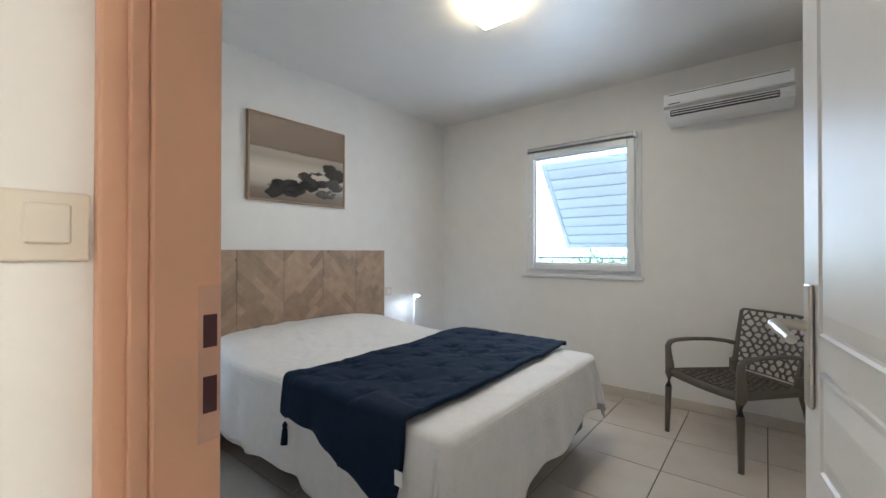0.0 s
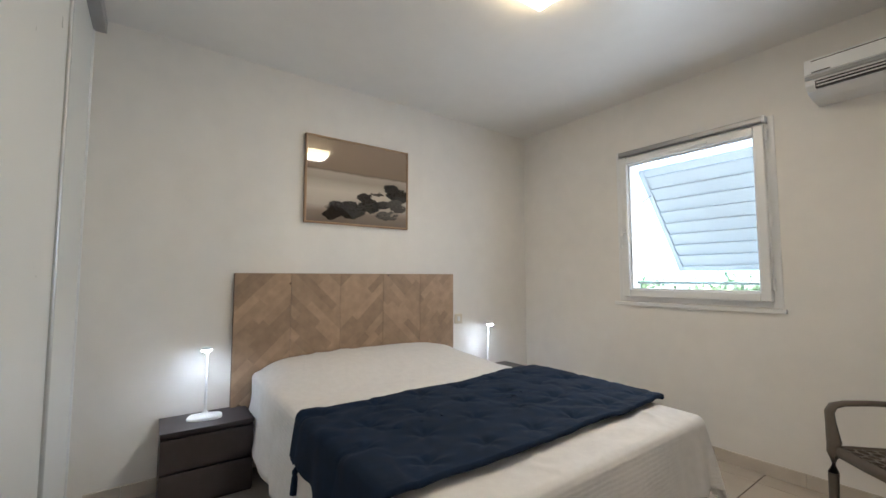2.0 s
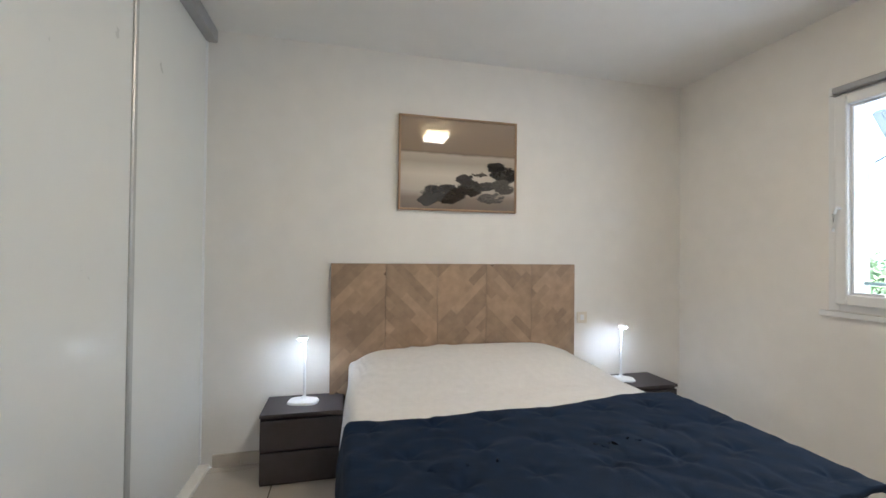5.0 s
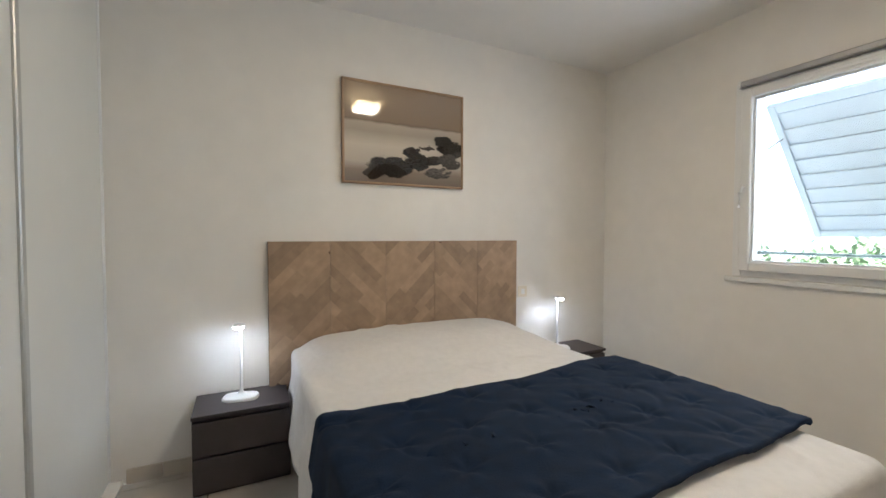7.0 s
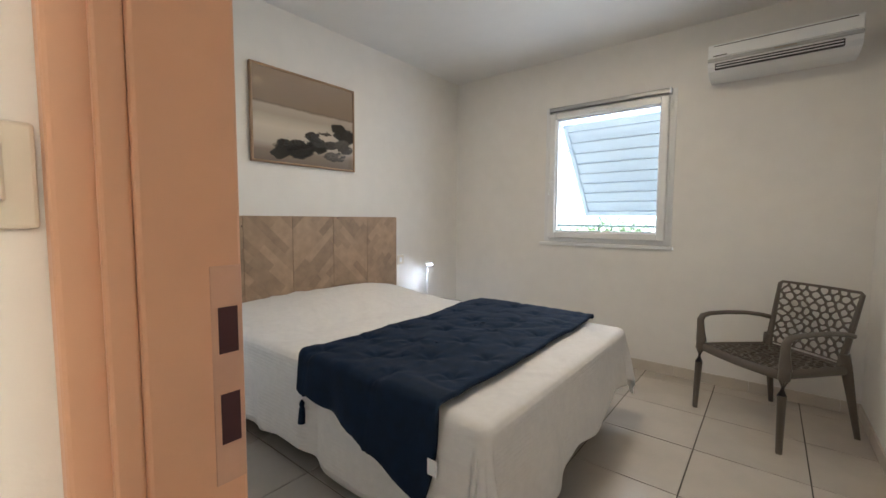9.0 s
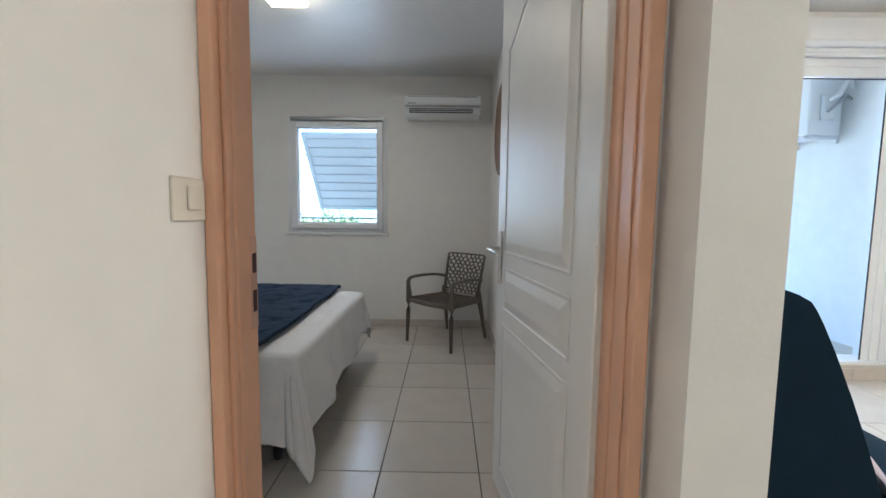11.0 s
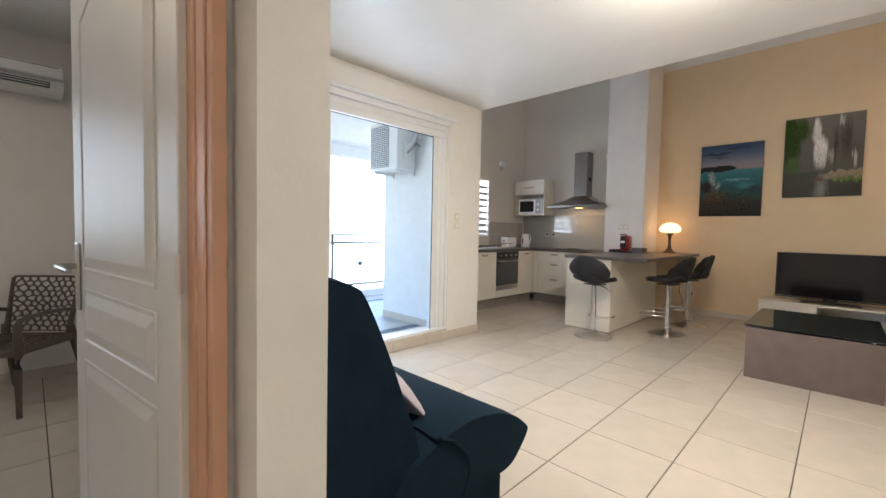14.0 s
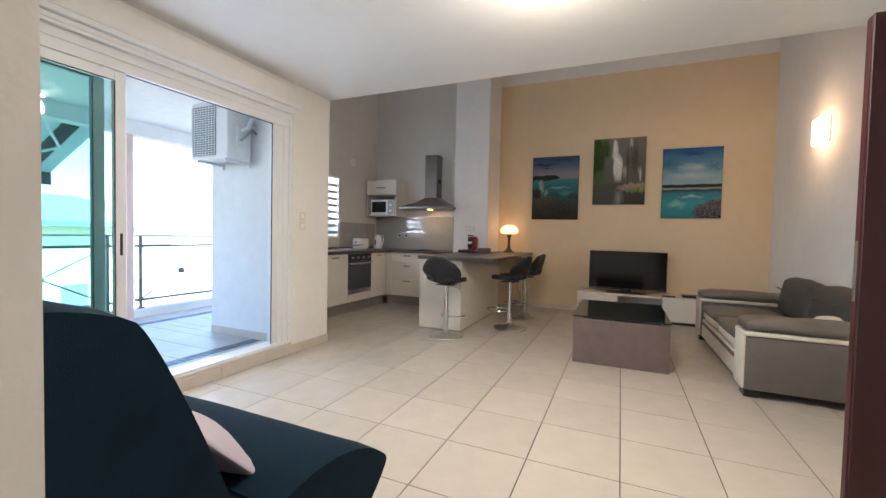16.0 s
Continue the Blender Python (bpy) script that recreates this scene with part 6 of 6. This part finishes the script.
for x0, x1, o in ((4.27, 4.51, -1), (6.11, 6.35, 1)):
    ar = part("arm", box(x0, x1, -2.42, -1.50, 0.06, 0.47, 0.02, 2), LEATHER_G, so, "grey leather arm side", smooth=True)
    part("arm_front", box(x0 + 0.004, x1 - 0.004, -1.505, -1.485, 0.07, 0.50, 0.008, 2), LEATHER_W, ar, "cream leather arm front", smooth=True)
    part("arm_band", box(x0 - 0.008, x1 + 0.008, -2.40, -1.482, 0.47, 0.505, 0.012, 2), LEATHER_W, ar, "cream leather band", smooth=True)
    part("arm_pad", cushion(x0 - 0.015, x1 + 0.02, -2.40, -1.5, 0.503, 0.60, 0.045, o, 0.015), LEATHER_G, ar, "grey leather arm pad", smooth=True)
for x in (4.36, 6.26):
    for y in (-1.56, -2.36):
        part("foot", box(x - 0.06, x + 0.06, y - 0.05, y + 0.05, 0.0, 0.059, 0.004), BLACK, so)
cu = thing("cushion", (4.7, -2.05, 0.55), "small cream cushion in the corner of the leather sofa", "cushion")
bm = cushion(4.53, 4.61, -2.17, -2.0, 0.445, 0.61, 0.035, 2.2, 0.02)
part("cover", bm, LEATHER_W, cu, smooth=True)

# ---- blue-black sofa bed by the partition ----
sf = thing("sofa_bed", (1.3, 1.1, 0), "dark navy fabric sofa bed with a raised back by the wall", "sofa bed")


def extrude_profile(prof, y0, y1, n=24, ends=0.04, wob=0.006, seed=0.0):
    bm = bmesh.new()
    cx, cz = sum(p[0] for p in prof) / len(prof), sum(p[1] for p in prof) / len(prof)
    rings = []
    for i in range(n + 1):
        t = i / n
        y = y0 + (y1 - y0) * t
        e = min(t, 1 - t) * (y1 - y0)
        sc = 1 - 0.035 * max(0, 1 - e / ends) ** 2
        rings.append([bm.verts.new((cx + (x - cx) * sc + wob * noise.noise(Vector((x * 3, y * 3, seed))), y, cz + (z - cz) * sc + wob * noise.noise(Vector((x * 3, y * 3, seed + 5))))) for x, z in prof])
    m = len(prof)
    for a, b in zip(rings, rings[1:]):
        for k in range(m):
            bm.faces.new((a[k], a[(k + 1) % m], b[(k + 1) % m], b[k]))
    bm.faces.new(rings[0][::-1])
    bm.faces.new(rings[-1])
    return bm


back = [(0.85, 0.30), (0.84, 0.7), (0.845, 1.01), (0.87, 1.05), (0.94, 1.045), (1.028, 1.018), (1.053, 0.985), (1.096, 0.9), (1.156, 0.765), (1.22, 0.60), (1.29, 0.42), (1.27, 0.33), (1.1, 0.28)]
seat = [(1.12, 0.2), (1.12, 0.36), (1.25, 0.425), (1.45, 0.485), (1.65, 0.47), (1.80, 0.412), (1.895, 0.34), (1.912, 0.315), (1.895, 0.285), (1.83, 0.225), (1.78, 0.195), (1.70, 0.19)]


def rounded(prof, times=2):
    for _ in range(times):
        prof = [(a[0] * (1 - k) + b[0] * k, a[1] * (1 - k) + b[1] * k) for a, b in zip(prof, prof[1:] + prof[:1]) for k in (0.25, 0.75)]
    return prof


back, seat = rounded(back, 1), rounded(seat, 1)
part("backrest", extrude_profile(back, 0.2, 2.12, seed=1.0), NAVY_SOFA, sf, smooth=True)
part("seat", extrude_profile(seat, 0.18, 2.14, seed=2.0), NAVY_SOFA, sf, smooth=True)
part("skirt", box(0.9, 1.77, 0.22, 2.10, 0.01, 0.192, 0.01), NAVY_SOFA, sf)
arc = [(1.35, 0.465), (1.43, 0.43), (1.50, 0.35), (1.51, 0.28), (1.475, 0.205)]
part("end_seam", tube(bmesh.new(), [(x, 0.181, z) for x, z in arc], 0.007, 6), NAVY_SOFA, sf, smooth=True)
part("piping", tube(bmesh.new(), [(1.906, y, 0.316) for y in np.linspace(0.2, 2.12, 12)], 0.007, 6), NAVY_SOFA, sf, smooth=True)
part("back_seam", tube(bmesh.new(), [(1.052, y, 0.99) for y in np.linspace(0.26, 2.06, 12)], 0.006, 6), NAVY_SOFA, sf, smooth=True)
part("seat_seam", tube(bmesh.new(), [(1.35, 0.19, 0.455), (1.36, 0.6, 0.46), (1.36, 1.4, 0.46), (1.35, 2.13, 0.455)], 0.006, 6), NAVY_SOFA, sf, smooth=True)
cs = thing("cushion", (1.45, 0.6, 0.5), "mauve grey cushion leaning on the navy sofa bed", "cushion")
bm = cushion(-0.18, 0.18, -0.018, 0.018, -0.14, 0.14, 0.017, 3.3, 0.04)
bmesh.ops.transform(bm, matrix=pose(1.41, 0.55, 0.53, -42, 0, 78), verts=bm.verts)
part("cover", bm, MAUVE, cs, smooth=True)

# entrance door leaf standing open
ed = thing("door_2", (2.66, -1.98, 0), "dark red wooden entrance door leaf standing open into the room", "door", kind="structure")
part("door_leaf", box(2.67, 2.715, -2.48, -1.47, 0.01, 2.06, 0.004), REDDOOR, ed)
part("edge_strip", box(2.675, 2.71, -1.4695, -1.466, 0.02, 2.05, 0.001), REDDOOR, ed)
lk = part("lock_plate", box(2.682, 2.702, -1.4655, -1.4635, 0.95, 1.19, 0.001), BRASS, ed)
part("lock_bolt", box(2.686, 2.698, -1.463, -1.458, 1.02, 1.06, 0.001), STEEL, lk)
part("panel_moulding", frame_rect(bmesh.new(), "x", 2.664, 0.006, -2.36, -1.6, 1.15, 1.9, 0.03), REDDOOR, ed)
part("panel_moulding", frame_rect(bmesh.new(), "x", 2.664, 0.006, -2.36, -1.6, 0.2, 0.95, 0.03), REDDOOR, ed)


# ---- outside ----
gm = mat("pale_ground", (0.24, 0.24, 0.2), 0.95, scale=0.4, vary=0.2, bump=0.2)
gb = bmesh.new()
bmesh.ops.create_grid(gb, x_segments=4, y_segments=4, size=600)
bmesh.ops.translate(gb, vec=(0, 0, -3.4), verts=gb.verts)
part("ground", gb, gm, kind="structure")
YEL = mat("pale_yellow_render", (0.72, 0.68, 0.5), 0.9, vary=0.04)
GRN = mat("green_metal_roof", (0.22, 0.38, 0.33), 0.5, vary=0.08)


def house(x, y, w, d, h, roofc, wallc, yaw, label):
    t = thing("house", (0, 0, 0), label, "house")
    part("wall", box(-w / 2, w / 2, -d / 2, d / 2, 0, h), wallc, t)
    bm = bmesh.new()
    o = 0.5
    a = [bm.verts.new(p) for p in ((-w / 2 - o, -d / 2 - o, h), (w / 2 + o, -d / 2 - o, h), (w / 2 + o, d / 2 + o, h), (-w / 2 - o, d / 2 + o, h))]
    b = [bm.verts.new(p) for p in ((-w / 2 - o, -d / 2 - o, h + 0.2), (w / 2 + o, -d / 2 - o, h + 0.2), (w / 2 + o, d / 2 + o, h + 0.2), (-w / 2 - o, d / 2 + o, h + 0.2))]
    r1, r2 = bm.verts.new((-w / 4, 0, h + 1.5)), bm.verts.new((w / 4, 0, h + 1.5))
    bm.faces.new(a[::-1])
    for i in range(4):
        bm.faces.new((a[i], a[(i + 1) % 4], b[(i + 1) % 4], b[i]))
    bm.faces.new((b[0], b[1], r2, r1))
    bm.faces.new((b[1], b[2], r2))
    bm.faces.new((b[2], b[3], r1, r2))
    bm.faces.new((b[3], b[0], r1))
    part("roof", bm, roofc, t)
    for i in range(3):
        for z in (1.0, 3.8):
            if z + 1.2 > h:
                continue
            cx = -w / 3 + i * w / 3
            wn_ = part("window", frame_rect(bmesh.new(), "y", -d / 2 - 0.04, 0.06, cx - 0.6, cx + 0.6, z, z + 1.2, 0.08), PVC, t)
            part("pane", box(cx - 0.52, cx + 0.52, -d / 2 - 0.01, -d / 2 - 0.003, z + 0.08, z + 1.12), ALU_GREY, wn_)
    t.matrix_basis = pose(x, y, -3.4, 0, 0, yaw)
    return t


house(9.5, 24, 9, 7, 4.6, GRN, YEL, 8, "pale yellow two-storey house with a green hipped roof")
house(19, 34, 12, 8, 4.4, PALE, EXTWHITE, -5, "white two-storey house with a pale roof far away")
house(-9, 30, 10, 8, 4.3, GRN, EXTWHITE, 12, "white two-storey house with a green roof beyond the trees")


def bush(x, y, z0, r, h, seed, label):
    t = thing("tree", (x, y, z0), label, "tree")
    rg = random.Random(seed)
    part("trunk", tube(bmesh.new(), [(x, y, z0), (x + 0.1, y, z0 + h * 0.4), (x - 0.05, y + 0.1, z0 + h * 0.7)], [0.12, 0.08, 0.04], 8), mat("grey_bark", (0.2, 0.16, 0.12), 0.9) if not bpy.data.materials.get("grey_bark") else bpy.data.materials["grey_bark"], t)
    for k in range(4):
        a = rg.uniform(0, 6.28)
        part("limb", tube(bmesh.new(), [(x, y, z0 + h * 0.45), (x + math.cos(a) * r * 0.4, y + math.sin(a) * r * 0.4, z0 + h * 0.7), (x + math.cos(a) * r * 0.7, y + math.sin(a) * r * 0.7, z0 + h * 0.85)], [0.06, 0.04, 0.015], 6), bpy.data.materials["grey_bark"], t)
    vs, fs = [], []
    for k in range(2600):
        a, b = rg.uniform(0, 6.28), math.acos(rg.uniform(-1, 1))
        q = r * rg.uniform(0.4, 1.0) * (0.8 + 0.3 * noise.noise(Vector((math.cos(a) * 2, math.sin(a) * 2, b + seed))))
        c = Vector((x + q * math.sin(b) * math.cos(a), y + q * math.sin(b) * math.sin(a), z0 + h * 0.78 + 0.7 * q * math.cos(b)))
        e1 = Vector((rg.uniform(-1, 1), rg.uniform(-1, 1), rg.uniform(-1, 1))).normalized() * 0.09
        e2 = e1.orthogonal().normalized() * 0.04
        i = len(vs)
        vs += [c - e1, c + e2, c + e1, c - e2]
        fs.append((i, i + 1, i + 2, i + 3))
    me = bpy.data.meshes.new("crown")
    me.from_pydata([tuple(Vector(v) - t.location) for v in vs], [], fs)
    me.materials.append(bpy.data.materials.get("leaf_green") or mat("leaf_green", (0.11, 0.16, 0.07), 0.6, vary=0.4, scale=3))
    ob = new("crown", me)
    ob.parent = t
    tagged(ob, kind="stuff")
    return t


bush(-3.2, 11.5, -3.4, 2.0, 4.6, 3, "leafy green garden tree beyond the bedroom window")
bush(-0.6, 13.5, -3.4, 1.8, 4.3, 5, "leafy green garden tree behind the house fence")
bush(-6.8, 12.5, -3.4, 2.0, 4.8, 9, "broad leafy green tree in the garden")


# ---- floor tiles, last ----
fl_b = thing("floor_tiles_bedroom", (-0.8, 1.9, 0), "", "", kind="structure")
fl_l = thing("floor_tiles_living", (3.5, 0, 0), "", "", kind="structure")
fl_o = thing("floor_tiles_balcony", (3.5, 4, 0), "", "", kind="structure")
shared = {}


def tile(x0, x1, y0, y1, parent, material, z=0.0, gap=0.0025):
    key = (round(x1 - x0, 3), round(y1 - y0, 3), material.name)
    if key not in shared:
        w, d = (x1 - x0) / 2 - gap, (y1 - y0) / 2 - gap
        bm = box(-w, w, -d, d, -0.005, 0.0, 0.0012)
        me = bpy.data.meshes.new("tile")
        bm.to_mesh(me)
        bm.free()
        me.materials.append(material)
        shared[key] = me
    ob = new("tile", shared[key])
    ob.parent = parent
    ob.location = Vector(((x0 + x1) / 2, (y0 + y1) / 2, z)) - parent.location
    ob["kind"] = "structure"


def tiles(xa, xb, ya, yb, ox, oy, parent, material, z=0.0, t=0.45, ty=None):
    ty = ty or t
    i0, j0 = math.floor((xa - ox) / t), math.floor((ya - oy) / ty)
    i = i0
    while ox + i * t < xb - 0.002:
        j = j0
        while oy + j * ty < yb - 0.002:
            x0, x1 = max(xa, ox + i * t), min(xb, ox + (i + 1) * t)
            y0, y1 = max(ya, oy + j * ty), min(yb, oy + (j + 1) * ty)
            if x1 - x0 > 0.012 and y1 - y0 > 0.012:
                tile(x0, x1, y0, y1, parent, material, z)
            j += 1
        i += 1


tiles(-2.33, 0.71, 0.212, 3.513, -0.018, 0.212, fl_b, TILE)
tiles(-0.213, 0.826, -2.49, 0.212, -0.094, 0.26, fl_l, TILE, 0.0, 0.465, 0.456)
tiles(0.826, 4.07, -2.49, 2.265, -0.094, 0.26, fl_l, TILE, 0.0, 0.465, 0.456)
tiles(4.07, 7.45, -2.49, 3.6, -0.094, 0.26, fl_l, TILE, 0.0, 0.465, 0.456)
OUT = mat("pale_balcony_tile", (0.5, 0.5, 0.48), 0.35, rand=0.05, vary=0.05)
MOS = mat("blue_grey_mosaic", (0.12, 0.14, 0.18), 0.4, rand=0.4, vary=0.1)
tiles(1.0, 3.91, 2.47, 3.05, 0.1, 2.47, fl_o, OUT, -0.055, 0.33)
tiles(1.0, 3.91, 3.19, 4.9, 0.1, 3.19, fl_o, OUT, -0.055, 0.33)
tiles(3.91, 7.0, 3.85, 4.9, 0.1, 3.19, fl_o, OUT, -0.055, 0.33)
tiles(1.0, 7.0, 5.04, 5.44, 0.1, 5.04, fl_o, OUT, -0.055, 0.33)
tiles(2.0, 3.91, 3.05, 3.19, 0.1, 3.05, fl_o, MOS, -0.055, 0.07)
tiles(3.0, 6.0, 4.9, 5.04, 0.1, 4.9, fl_o, MOS, -0.055, 0.07)
tiles(1.0, 2.0, 3.05, 3.19, 0.1, 3.05, fl_o, OUT, -0.055, 0.33)
